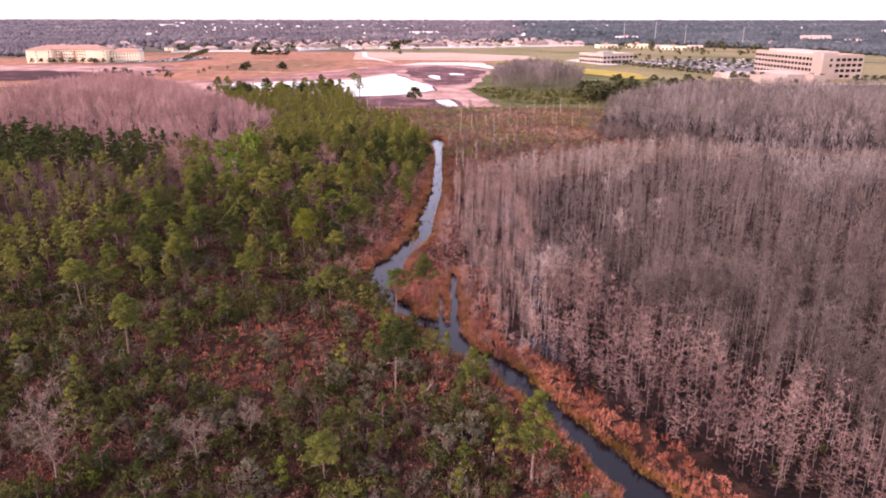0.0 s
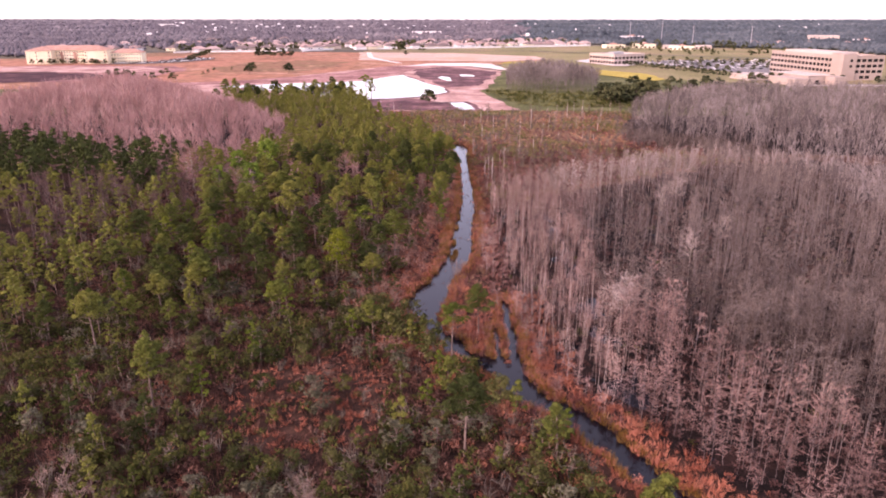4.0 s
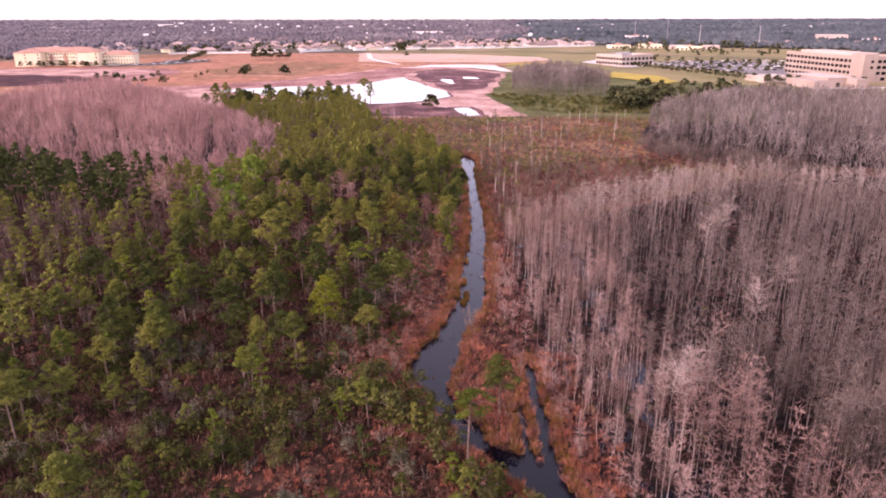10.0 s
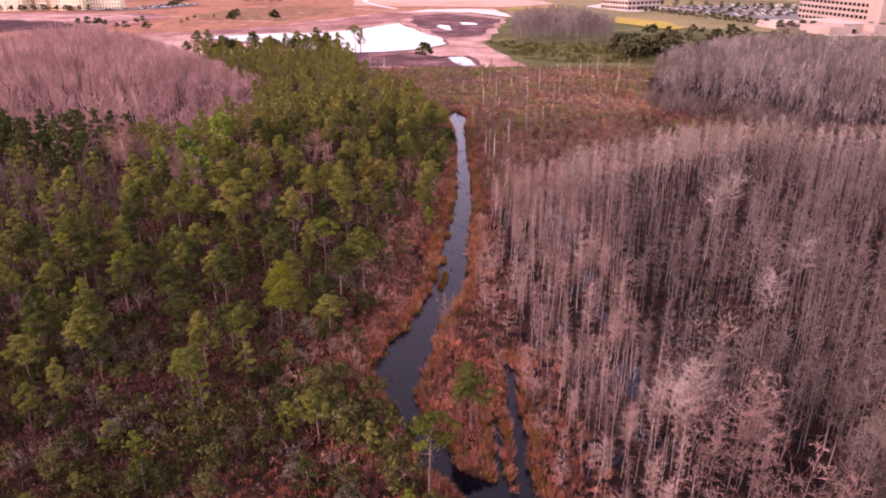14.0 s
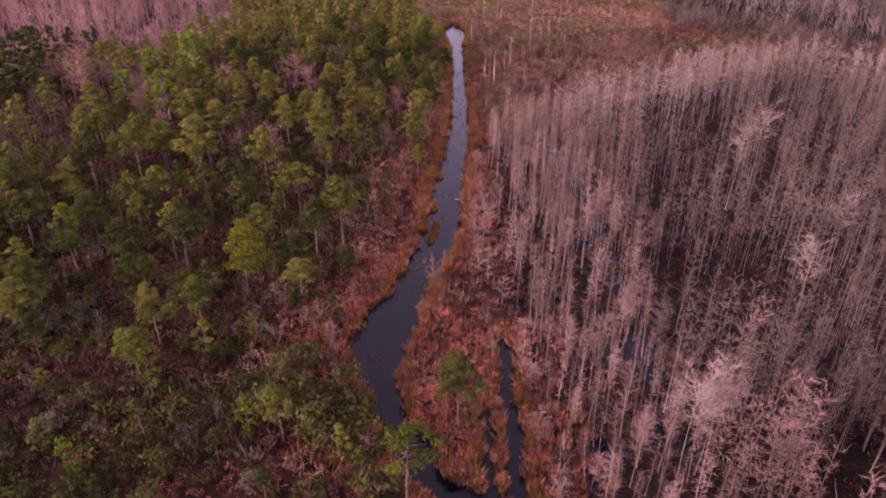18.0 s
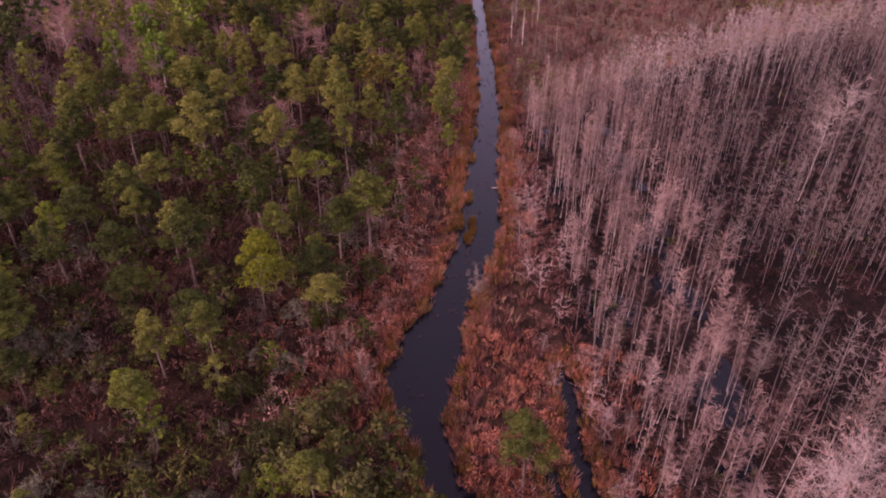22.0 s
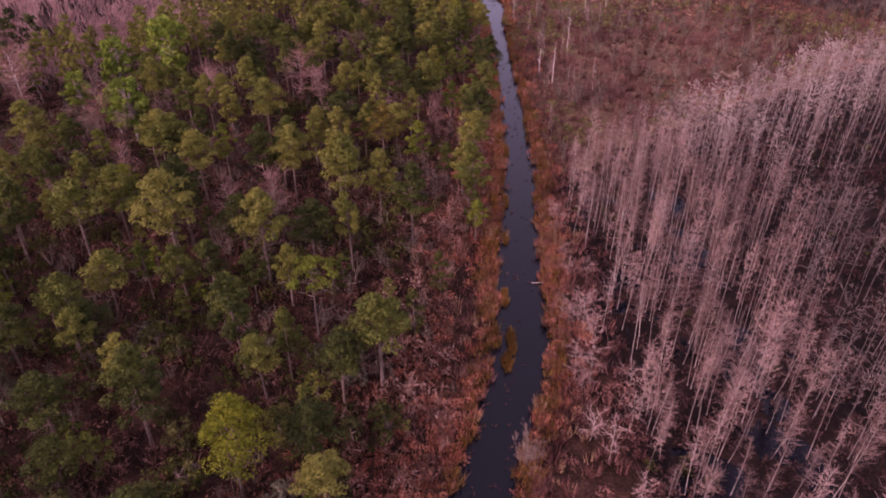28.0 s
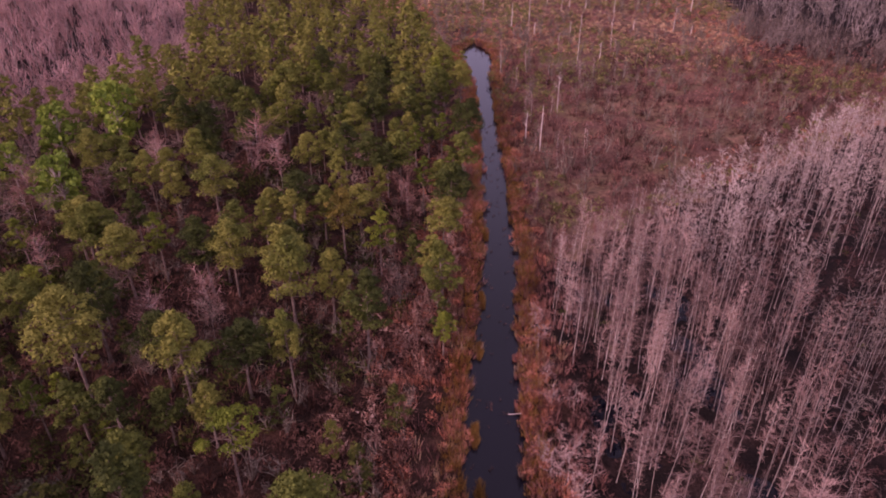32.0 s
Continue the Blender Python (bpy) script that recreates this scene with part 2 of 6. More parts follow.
M_RUST = mat("rust_coloured_fern", [(0.221, 0.069, 0.043), (0.443, 0.156, 0.094), (0.675, 0.287, 0.183)], 0.9, 0.15, 4, 3, 0.3, island=0.5, translucent=0.25)
M_OCHRE = mat("ochre_sedge", [(0.16, 0.085, 0.022), (0.27, 0.14, 0.035), (0.34, 0.20, 0.06)], 0.85, 0.2, 4, 3, 0.3, island=0.4, translucent=0.25)
M_BRUSH = mat("brown_brush", [(0.065, 0.030, 0.022), (0.132, 0.062, 0.044), (0.233, 0.119, 0.087)], 0.9, 0.1, 4, 3, 0.3, island=0.5, translucent=0.2)
M_PINKB = mat("pinkish_dry_brush", [(0.180, 0.081, 0.059), (0.340, 0.175, 0.131), (0.480, 0.301, 0.234)], 0.9, 0.25, 4, 3, 0.3, island=0.5, translucent=0.2)
M_REDB = mat("dull_red_brush", [(0.098, 0.039, 0.034), (0.218, 0.094, 0.077), (0.368, 0.190, 0.155)], 0.9, 0.12, 5, 1.5, 0.35, island=0.5, translucent=0.2)
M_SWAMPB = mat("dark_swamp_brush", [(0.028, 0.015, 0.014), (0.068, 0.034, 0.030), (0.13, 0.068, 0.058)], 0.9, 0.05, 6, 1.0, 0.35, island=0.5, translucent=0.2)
M_MARSHB = mat("dark_red_marsh_brush", [(0.046, 0.022, 0.019), (0.119, 0.055, 0.043), (0.255, 0.128, 0.101)], 0.9, 0.05, 6, 1.0, 0.35, island=0.5, translucent=0.2)
M_GREYB = mat("grey_bare_brush", [(0.085, 0.062, 0.047), (0.150, 0.115, 0.088), (0.220, 0.175, 0.135)], 0.9, 0.2, 4, 3, 0.25, island=0.5)
M_SHRUB = mat("dark_green_shrub", [(0.028, 0.034, 0.009), (0.060, 0.067, 0.016), (0.113, 0.109, 0.030)], 0.85, 0.12, 4, 3, 0.3, island=0.5, translucent=0.2)
M_OLIVED = mat("dull_olive_leaves", [(0.042, 0.046, 0.015), (0.078, 0.080, 0.025), (0.120, 0.115, 0.039)], 0.85, 0.12, 4, 3, 0.3, rand=0.4, island=0.3, translucent=0.2)
M_STRAW = mat("tawny_marsh_grass", [(0.230, 0.132, 0.071), (0.402, 0.241, 0.138), (0.552, 0.368, 0.230)], 0.9, 0.08, 4, 1, 0.3, island=0.5, translucent=0.25)
M_OLIVE = mat("olive_low_shrub", [(0.090, 0.090, 0.029), (0.162, 0.150, 0.050), (0.252, 0.216, 0.090)], 0.85, 0.1, 4, 1, 0.3, island=0.5, translucent=0.2)
# paler and bluer than near crowns: distance haze put into both base colours
M_FWOOD = mat("hazed_tree_crowns", [(0.082, 0.072, 0.082), (0.127, 0.111, 0.120), (0.182, 0.159, 0.164)], 0.95, 0.004, 6, 0.05, 0.3, island=0.12)
M_FWOOD2 = mat("hazed_evergreen_crowns", [(0.044, 0.055, 0.062), (0.073, 0.087, 0.095), (0.116, 0.128, 0.131)], 0.95, 0.004, 6, 0.05, 0.3, island=0.16)
M_DTREE = mat("dark_evergreen_crowns", [(0.03, 0.037, 0.017), (0.058, 0.065, 0.028), (0.10, 0.10, 0.045)], 0.9, 0.05, 4, 0.6, 0.4, 0.6, 1.5, rand=0.3, island=0.4)

M_CREAM = mat("cream_stucco", [(0.76, 0.66, 0.46), (0.84, 0.75, 0.56)], 0.85, 0.05, 3, 1, 0.05)
M_BEIGE = mat("beige_precast", [(0.36, 0.28, 0.235), (0.43, 0.34, 0.29)], 0.85, 0.05, 3, 1, 0.06)
M_PALEB = mat("pale_precast", [(0.46, 0.37, 0.315), (0.53, 0.44, 0.38)], 0.85, 0.05, 3, 1, 0.06)
M_TERRA = mat("terracotta_roof", [(0.38, 0.21, 0.155), (0.47, 0.28, 0.215)], 0.9, 0.2, 3, 2, 0.15)
M_BROOF = mat("brown_shingle_roof", [(0.189, 0.144, 0.133), (0.356, 0.240, 0.211), (0.441, 0.324, 0.291)], 0.9, 0.004, 3, 2, 0.15, rand=0.8)
M_WHITE = mat("white_paint", [(0.74, 0.70, 0.66), (0.82, 0.79, 0.76)], 0.7, 0.1, 3, 1, 0.05, rand=0.3)
M_GLASS = mat("dark_window_glass", [(0.012, 0.011, 0.012), (0.022, 0.02, 0.021)], 0.15, 0.3, 2, 1, 0.1, spec=0.2)
M_STEEL = mat("galvanised_steel", [(0.35, 0.33, 0.33), (0.45, 0.43, 0.43)], 0.5, 1, 3, 5, 0.1, metal=0.6)
M_TYRE = mat("tyre_rubber", [(0.02, 0.02, 0.02), (0.03, 0.03, 0.03)], 0.9, 5, 2, 5, 0.1)
M_CAR = mat("car_paint", [(0.02, 0.02, 0.022), (0.35, 0.34, 0.34), (0.75, 0.74, 0.72), (0.16, 0.03, 0.03), (0.8, 0.78, 0.76)], 0.3, 0.001, 0, 1, 0.0, rand=1.6, spec=0.5, stops=[0.05, 0.3, 0.55, 0.8, 0.95])


# ------------------------------------------------------------------ mesh helpers
def link_mesh(name, verts, faces, mats, midx=None, smooth=False):
    me = bpy.data.meshes.new(name)
    verts, faces = np.asarray(verts, np.float32), np.asarray(faces, np.int32)
    k = faces.shape[1]
    me.vertices.add(len(verts)); me.vertices.foreach_set("co", verts.ravel())
    me.loops.add(faces.size); me.loops.foreach_set("vertex_index", faces.ravel())
    me.polygons.add(len(faces))
    me.polygons.foreach_set("loop_start", np.arange(0, faces.size, k, dtype=np.int32))
    if midx is not None:
        me.polygons.foreach_set("material_index", np.asarray(midx, np.int32))
    if smooth:
        me.polygons.foreach_set("use_smooth", np.ones(len(faces), bool))
    for m in mats:
        me.materials.append(m)
    me.update(calc_edges=True)
    return me


def part(name, bm, material, parent, label=""):
    me = bpy.data.meshes.new(name)
    bm.to_mesh(me); bm.free()
    me.materials.append(material)
    ob = new(name, me)
    ob.parent = parent
    return tagged(ob, label)


def part_mesh(name, me, parent, label=""):
    ob = new(name, me)
    ob.parent = parent
    return tagged(ob, label)


def empty(name, m, label, category, group="", kind=""):
    ob = new(name)
    ob.empty_display_size = 0.5
    ob.matrix_world = m
    return tagged(ob, label, category, group, kind)


class Tris:
    """Collects triangles with a material index each."""
    def __init__(s):
        s.v, s.f, s.m, s.n = [], [], [], 0

    def add(s, v, f, m=0):
        v, f = np.asarray(v, float).reshape(-1, 3), np.asarray(f, int).reshape(-1, 3)
        s.v.append(v); s.f.append(f + s.n); s.m.append(np.full(len(f), m)); s.n += len(v)

    def get(s):
        return np.concatenate(s.v), np.concatenate(s.f), np.concatenate(s.m)


def tube(tr, pts, radii, sides=6, m=0):
    pts = np.asarray(pts, float)
    a = np.arange(sides) * 2 * math.pi / sides
    rings = []
    for i, p in enumerate(pts):
        d = pts[min(i + 1, len(pts) - 1)] - pts[max(i - 1, 0)]
        d = d / (np.linalg.norm(d) + 1e-9)
        u = np.cross(d, (0, 0, 1) if abs(d[2]) < 0.8 else (1, 0, 0)); u /= np.linalg.norm(u) + 1e-9
        w = np.cross(d, u)
        rings.append(p + radii[i] * (np.cos(a)[:, None] * u + np.sin(a)[:, None] * w))
    v = np.concatenate(rings)
    f = []
    for i in range(len(pts) - 1):
        for j in range(sides):
            q = (j + 1) % sides
            A, B, C, D = i * sides + j, i * sides + q, (i + 1) * sides + q, (i + 1) * sides + j
            f += [(A, B, C), (A, C, D)]
    tr.add(v, f, m)


def spike(tr, p, q, r, m=0):
    """A three-sided tapering branch from p to q."""
    p, q = np.asarray(p, float), np.asarray(q, float)
    d = q - p
    u = np.cross(d, (0.3, 0.2, 1)); u /= np.linalg.norm(u) + 1e-9
    w = np.cross(d, u); w /= np.linalg.norm(w) + 1e-9
    v = [p + r * u, p + r * (-0.5 * u + 0.87 * w), p + r * (-0.5 * u - 0.87 * w), q]
    tr.add(v, [(0, 1, 3), (1, 2, 3), (2, 0, 3)], m)


def blades(tr, g, c, n, length, width, bias=(0, 0, 0.4), start=0.1, m=0, spread=0.0):
    """n thin leaves or needles that stand out from the point c."""
    d = g.normal(size=(n, 3)) + np.asarray(bias) * 1.5
    d /= np.linalg.norm(d, axis=1)[:, None]
    L = length * g.uniform(0.6, 1.15, (n, 1))
    side = np.cross(d, g.normal(size=(n, 3))); side /= np.linalg.norm(side, axis=1)[:, None] + 1e-9
    o = np.asarray(c) + (g.normal(size=(n, 3)) * spread if spread else 0)
    a = o + d * L * start
    v = np.stack([a - side * width / 2, a + side * width / 2, o + d * L], 1).reshape(-1, 3)
    tr.add(v, np.arange(3 * n).reshape(-1, 3), m)


def clump(tr, g, c, r, n, size, flat=0.72, m=0):
    """A rounded puff of foliage: n small leaf faces that lie loosely over a flattened ball, a few standing out of it."""
    d = g.normal(size=(n, 3))
    d[:, 2] = np.where(d[:, 2] < -0.35 * np.abs(d[:, 0]), -d[:, 2], d[:, 2])
    d /= np.linalg.norm(d, axis=1)[:, None]
    p = np.asarray(c) + d * r * (1, 1, flat) * g.uniform(0.62, 1.06, (n, 1))
    nr = d + g.normal(size=(n, 3)) * 0.55
    nr /= np.linalg.norm(nr, axis=1)[:, None]
    u = np.cross(nr, g.normal(size=(n, 3)))
    u /= np.linalg.norm(u, axis=1)[:, None] + 1e-9
    w = np.cross(nr, u)
    L = size * g.uniform(0.6, 1.3, (n, 1))
    v = np.stack([p - u * L * 0.33 - w * L * 0.3, p + u * L * 0.33 - w * L * 0.3, p + w * L * 0.7 + d * L * 0.15], 1).reshape(-1, 3)
    tr.add(v, np.arange(3 * n).reshape(-1, 3), m)


def merge(templates, places, which):
    """Joins copies: places are rows of x, y, z, turn, width scale, height scale."""
    V, F, Mi, n = [], [], [], 0
    for ti, (tv, tf, tm) in enumerate(templates):
        P = places[which == ti]
        if not len(P):
            continue
        c, s = np.cos(P[:, 3])[:, None], np.sin(P[:, 3])[:, None]
        x = (tv[None, :, 0] * c - tv[None, :, 1] * s) * P[:, 4:5] + P[:, 0:1]
        y = (tv[None, :, 0] * s + tv[None, :, 1] * c) * P[:, 4:5] + P[:, 1:2]
        z = tv[None, :, 2] * P[:, 5:6] + P[:, 2:3]
        V.append(np.stack([x, y, z], -1).reshape(-1, 3))
        F.append((tf[None] + (np.arange(len(P)) * len(tv))[:, None, None] + n).reshape(-1, 3))
        Mi.append(np.tile(tm, len(P)))
        n += len(P) * len(tv)
    return np.concatenate(V), np.concatenate(F), np.concatenate(Mi)


def stuff(name, templates, places, mats, label, category, kind="stuff"):
    g = np.random.default_rng(len(name) * 31 + len(places))
    which = g.integers(0, len(templates), len(places))
    v, f, m = merge(templates, places, which)
    return tagged(new(name, link_mesh(name, v, f, mats, m)), label, category, "", kind)


def inside(poly, x, y):
    poly = np.asarray(poly, float)
    x, y = np.asarray(x, float), np.asarray(y, float)
    r = np.zeros(x.shape, bool)
    for i in range(len(poly)):
        (x1, y1), (x2, y2) = poly[i - 1], poly[i]
        if y1 != y2:
            r ^= ((y1 > y) != (y2 > y)) & (x < (x2 - x1) * (y - y1) / (y2 - y1) + x1)
    return r


def edge_dist(poly, x, y):
    """Distance to the border of a polygon."""
    poly = np.asarray(poly, float)
    best = np.full(np.shape(x), 1e9)
    for i in range(len(poly)):
        a, b = poly[i - 1], poly[i]
        d = b - a
        t = np.clip(((x - a[0]) * d[0] + (y - a[1]) * d[1]) / (d @ d + 1e-9), 0, 1)
        best = np.minimum(best, np.hypot(x - a[0] - t * d[0], y - a[1] - t * d[1]))
    return best


def scatter(g, box, step, jitter=0.48):
    x0, y0, x1, y1 = box
    X, Y = np.meshgrid(np.arange(x0, x1, step), np.arange(y0, y1, step))
    X, Y = X.ravel(), Y.ravel()
    return X + g.uniform(-jitter, jitter, len(X)) * step, Y + g.uniform(-jitter, jitter, len(Y)) * step


def wave(x, y, s, k=0.0):
    """A cheap smooth unevenness between about -1 and 1."""
    return (np.sin(x * s + 1.3 * np.sin(y * s * 0.7 + k) + k) + np.sin(y * s * 1.3 + 1.7 * np.sin(x * s * 0.6 + 2 * k) + 0.5)
            + np.sin((x + y) * s * 2.1 + k * 3) * 0.6) / 2.6


# ------------------------------------------------------------------ the plan
CREEK_Y = [-60, 40, 60, 71, 79, 87, 95, 100, 104, 108, 114, 118, 123, 126, 131, 135, 140, 145, 150, 157, 164, 168, 174.5, 181, 187, 194.6, 200, 208, 217.5, 228, 240, 272, 290, 302, 312, 320, 326]
CREEK_L = [60, 34, 26, 21.2, 18.3, 15, 11, 8, 5.5, -0.6, -1.8, -4, -9.4, -10.2, -12.5, -13.8, -16.4, -17, -16.2, -13, -11, -10.3, -8.4, -7.9, -7.9, -7.1, -6.3, -5.6, -4.8, -4.3, -4, -3.6, -3.8, -4.8, -6.6, -6.2, -3.2]
CREEK_R = [68, 42, 33, 27, 22.6, 18.5, 15.2, 13, 11.0, 6.2, 3.4, 3.0, -5.2, -6.1, -9.2, -10.6, -11.1, -9.4, -8.9, -8, -5.6, -4.3, -3, -2.3, -2.2, -2, -1.6, -0.9, 0, -0.2, 0, -0.1, 0, 0.4, 1.4, 0.2, -3.1]
DOME = [(43, 66), (30, 81), (19, 97), (9, 114), (6, 122), (5, 135), (4.5, 150), (3.5, 175), (3, 200), (4, 213), (12, 218), (26, 227), (43, 241), (62, 254), (80, 264), (93, 258), (106, 246), (126, 238), (180, 232), (225, 230), (215, 190), (205, 140), (190, 90), (150, -20), (62, -20), (46, 40)]
FARDOME = [(78, 323), (92, 318), (106, 302), (118, 276), (140, 262), (200, 254), (300, 270), (350, 390), (280, 445), (205, 458), (165, 470), (108, 425), (86, 380)]
PINKDOME = [(-79, 312), (-86, 276), (-88, 244), (-102, 250), (-122, 266), (-160, 280), (-200, 292), (-270, 325), (-300, 395), (-275, 450), (-235, 492), (-195, 500), (-160, 455), (-112, 388), (-84, 350)]
SMALLDOME = [(36, 540), (60, 532), (104, 534), (114, 580), (98, 635), (75, 650), (46, 625)]
PINES = [(-8, 150), (-22, 140), (-60, 128), (-140, 110), (-280, 150), (-340, 318), (-200, 292), (-162, 279), (-124, 254), (-88, 264), (-76, 298), (-82, 350), (-110, 394), (-150, 458), (-146, 476), (-100, 480), (-64, 468), (-52, 415), (-36, 360), (-8, 306), (-5, 270), (-6.5, 220), (-9, 200), (-14, 185), (-14, 170)]
MARSH = [(3, 214), (26, 232), (64, 258), (104, 282), (120, 290), (120, 296), (86, 306), (76, 322), (84, 380), (106, 428), (60, 432), (-54, 432), (-50, 412), (-34, 358), (-2, 306), (1, 260)]
SCRUB = [(-12, 150), (-20, 138), (-14, 127), (-8, 118), (-2, 106), (6, 96), (14, 80), (22, 62), (33, 40), (58, -50), (-60, -50), (-140, 30), (-150, 120), (-60, 130)]


def creek_side(x, y):
    """Metres outside the creek's edge; negative in the water."""
    l, r = np.interp(y, CREEK_Y, CREEK_L), np.interp(y, CREEK_Y, CREEK_R)
    wob = 0.35 * np.sin(y * 0.9) + 0.25 * np.sin(y * 2.3 + 1)
    d = np.maximum(l + wob - x, x - r - 0.7 * wob)
    return np.where(y > 327, 20.0, d)


def ditch_side(x, y):
    a = np.abs(x - (2.3 + 0.3 * np.sin(y * 0.5))) - 0.95 + np.maximum(0, (y - 144)) * 0.3
    b = np.abs(x - (-0.4 + 0.25 * np.sin(y * 0.7))) - 0.6 + np.maximum(0, (y - 131)) * 0.3
    return np.where((y > 116) & (y < 149), np.minimum(a, b), 20.0)


def ground_z(x, y):
    x, y = np.asarray(x, float), np.asarray(y, float)
    z = 0.34 + 0.10 * wave(x, y, 0.35, 1.0) + 0.06 * wave(x, y, 1.3, 2.0)
    sw = inside(DOME, x, y)
    e = np.clip(edge_dist(DOME, x, y) / 3, 0, 1)
    z = np.where(sw, z * (1 - e) + e * (np.where(x > 22, 0.17, 0.02) + 0.15 * wave(x, y, 0.30, 4.0) + 0.09 * wave(x, y, 0.9, 0.4)), z)
    d = np.minimum(creek_side(x, y), ditch_side(x, y))
    k = np.clip((d + 0.9) / 1.8, 0, 1)
    z = np.where(d < 0.9, -0.55 * (1 - k) + z * k, z)
    r = np.hypot(x, y)
    return np.where(y > 430, 0.3, z) + 9.0 * np.clip((r - 2300) / 2300, 0, 1) ** 1.3


def lines(fine0, fine1, step, lo, hi, grow=1.12):
    a = list(np.arange(fine0, fine1 + step, step))
    s, up = step, []
    q = a[-1]
    while q < hi:
        s = min(s * grow, 90.0)
        q += s
        up.append(q)
    s, dn, q = step, [], a[0]
    while q > lo:
        s = min(s * grow, 90.0)
        q -= s
        dn.append(q)
    return np.array(dn[::-1] + a + up)


def build_ground():
    xs, ys = lines(-45, 60, 0.8, -4300, 4300, 1.16), lines(70, 308, 1.1, -900, 4600, 1.16)
    X, Y = np.meshgrid(xs, ys)
    Z = ground_z(X, Y)
    v = np.stack([X, Y, Z], -1).reshape(-1, 3)
    nx, ny = len(xs), len(ys)
    i = (np.arange(ny - 1)[:, None] * nx + np.arange(nx - 1)[None]).ravel()
    f = np.stack([i, i + 1, i + nx + 1, i + nx], 1)
    cx, cy = v[f].mean(1)[:, 0], v[f].mean(1)[:, 1]
    jx, jy = cx + 3 * wave(cx, cy, 0.5, 0.2), cy + 3 * wave(cx, cy, 0.6, 1.9)
    mi = np.zeros(len(f), int)
    mi[inside(MARSH, jx, jy)] = 1
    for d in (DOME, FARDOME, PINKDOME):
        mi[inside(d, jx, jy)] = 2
    mi[(cy > 425) & (cy < 720) & (np.abs(cx) < 440)] = 4
    mi[inside([(76, 322), (84, 306), (140, 285), (210, 262), (300, 285), (200, 292), (130, 302)], cx, cy)] = 1
    mi[(cy > 720) | (cy < -250) | (np.abs(cx) > 440)] = 3
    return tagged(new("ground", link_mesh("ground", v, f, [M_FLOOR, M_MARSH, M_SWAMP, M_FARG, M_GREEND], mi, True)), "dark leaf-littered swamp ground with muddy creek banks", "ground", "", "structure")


def patch(name, pts, z, material, label, category="ground", wob=2.0, step=6.0, kind="structure"):
    """A flat spread of other ground, with an uneven edge, just above the sheet."""
    out = []
    P = [Vector((*p, 0)) for p in pts]
    for i in range(len(P)):
        a, b = P[i], P[(i + 1) % len(P)]
        k = max(1, int((b - a).length / step))
        n = Vector((-(b - a).y, (b - a).x, 0)).normalized()
        for j in range(k):
            q = a.lerp(b, j / k)
            out.append(q + n * wob * float(wave(q.x, q.y, 0.11, len(name))) * (0.3 if j == 0 else 1))
    bm = bmesh.new()
    vs = [bm.verts.new((q.x, q.y, z)) for q in out]
    bm.faces.new(vs)
    bmesh.ops.recalc_face_normals(bm, faces=bm.faces)
    bm.normal_update()
    if bm.faces[0].normal.z < 0:
        bmesh.ops.reverse_faces(bm, faces=bm.faces[:])
    bmesh.ops.triangulate(bm, faces=bm.faces[:], ngon_method='EAR_CLIP')
    me = bpy.data.meshes.new(name)
    bm.to_mesh(me); bm.free()
    me.materials.append(material)
    return tagged(new(name, me), label, category, "", kind)


# ------------------------------------------------------------------ ground, water, far fields
build_ground()
_bm = bmesh.new()
for _q in ((-30, -50), (230, -50), (230, 330), (-30, 330)):
    _bm.verts.new((*_q, 0))
_bm.faces.new(_bm.verts)
_me = bpy.data.meshes.new("creek_water")
_bm.to_mesh(_me); _bm.free()
_me.materials.append(M_WATER)
tagged(new("water", _me), "dark still creek and swamp water mirroring the sky", "water", "", "structure")

FIELD = [(-700, 560), (-330, 560), (-230, 545), (-168, 612), (-63, 812), (-110, 905), (-130, 1092), (-260, 1108), (-420, 1075), (-470, 960), (-700, 900)]
patch("field", FIELD, 0.5, M_FIELD, "dry orange-brown grass field with scattered bushes", wob=5, step=15)
patch("ground_greenfield", [(118, 980), (119, 900), (60, 850), (50, 745), (130, 700), (190, 640), (260, 600), (300, 560), (700, 560), (900, 900), (900, 1080), (255, 1300), (100, 1245), (-130, 1160), (-130, 1092), (0, 1075)], 0.5, M_GREENF, "dull green and tan mown field beside offices", wob=4, step=15)
patch("ground_sandlot", [(-112, 905), (-132, 1085), (0, 1070), (116, 985), (121, 925), (66, 880)], 0.7, M_PALEF, "flat pale pink cleared sand lot", wob=3, step=15)
SITE = [(-54, 430), (0, 426), (36, 438), (19, 540), (31, 600), (50, 735), (0, 827), (-63, 812), (-172, 628), (-250, 560), (-150, 478)]
patch("ground_site", SITE, 0.6, M_SAND, "pink graded sand of a building site", wob=3, step=8)
patch("ground_mud", [(-9, 566), (12, 580), (26, 612), (45, 726), (-8, 790), (-36, 760), (-38, 700), (-24, 640)], 0.75, M_MUD, "dark wet churned earth beside pond", wob=5, step=8)
patch("ground_mudbank", [(-54, 436), (0, 434), (-6, 470), (-30, 495), (-74, 482), (-100, 480)], 0.75, M_MUD, "dark wet earth bank before the pond", wob=3, step=8)
patch("ground_embankment", [(-300, 560), (-255, 566), (-190, 598), (-140, 610), (-98, 628), (-50, 708), (-36, 770), (-46, 800), (-70, 800), (-104, 706), (-178, 634), (-260, 592)], 0.8, M_REDE, "reddish earth embankment behind the pond", wob=3, step=8)
patch("ground_palebank", [(-55, 795), (-27, 842), (10, 850), (45, 838), (58, 746), (46, 752), (20, 800), (-20, 812)], 0.9, M_WSAND, "bright pale sand bank", wob=2, step=8)
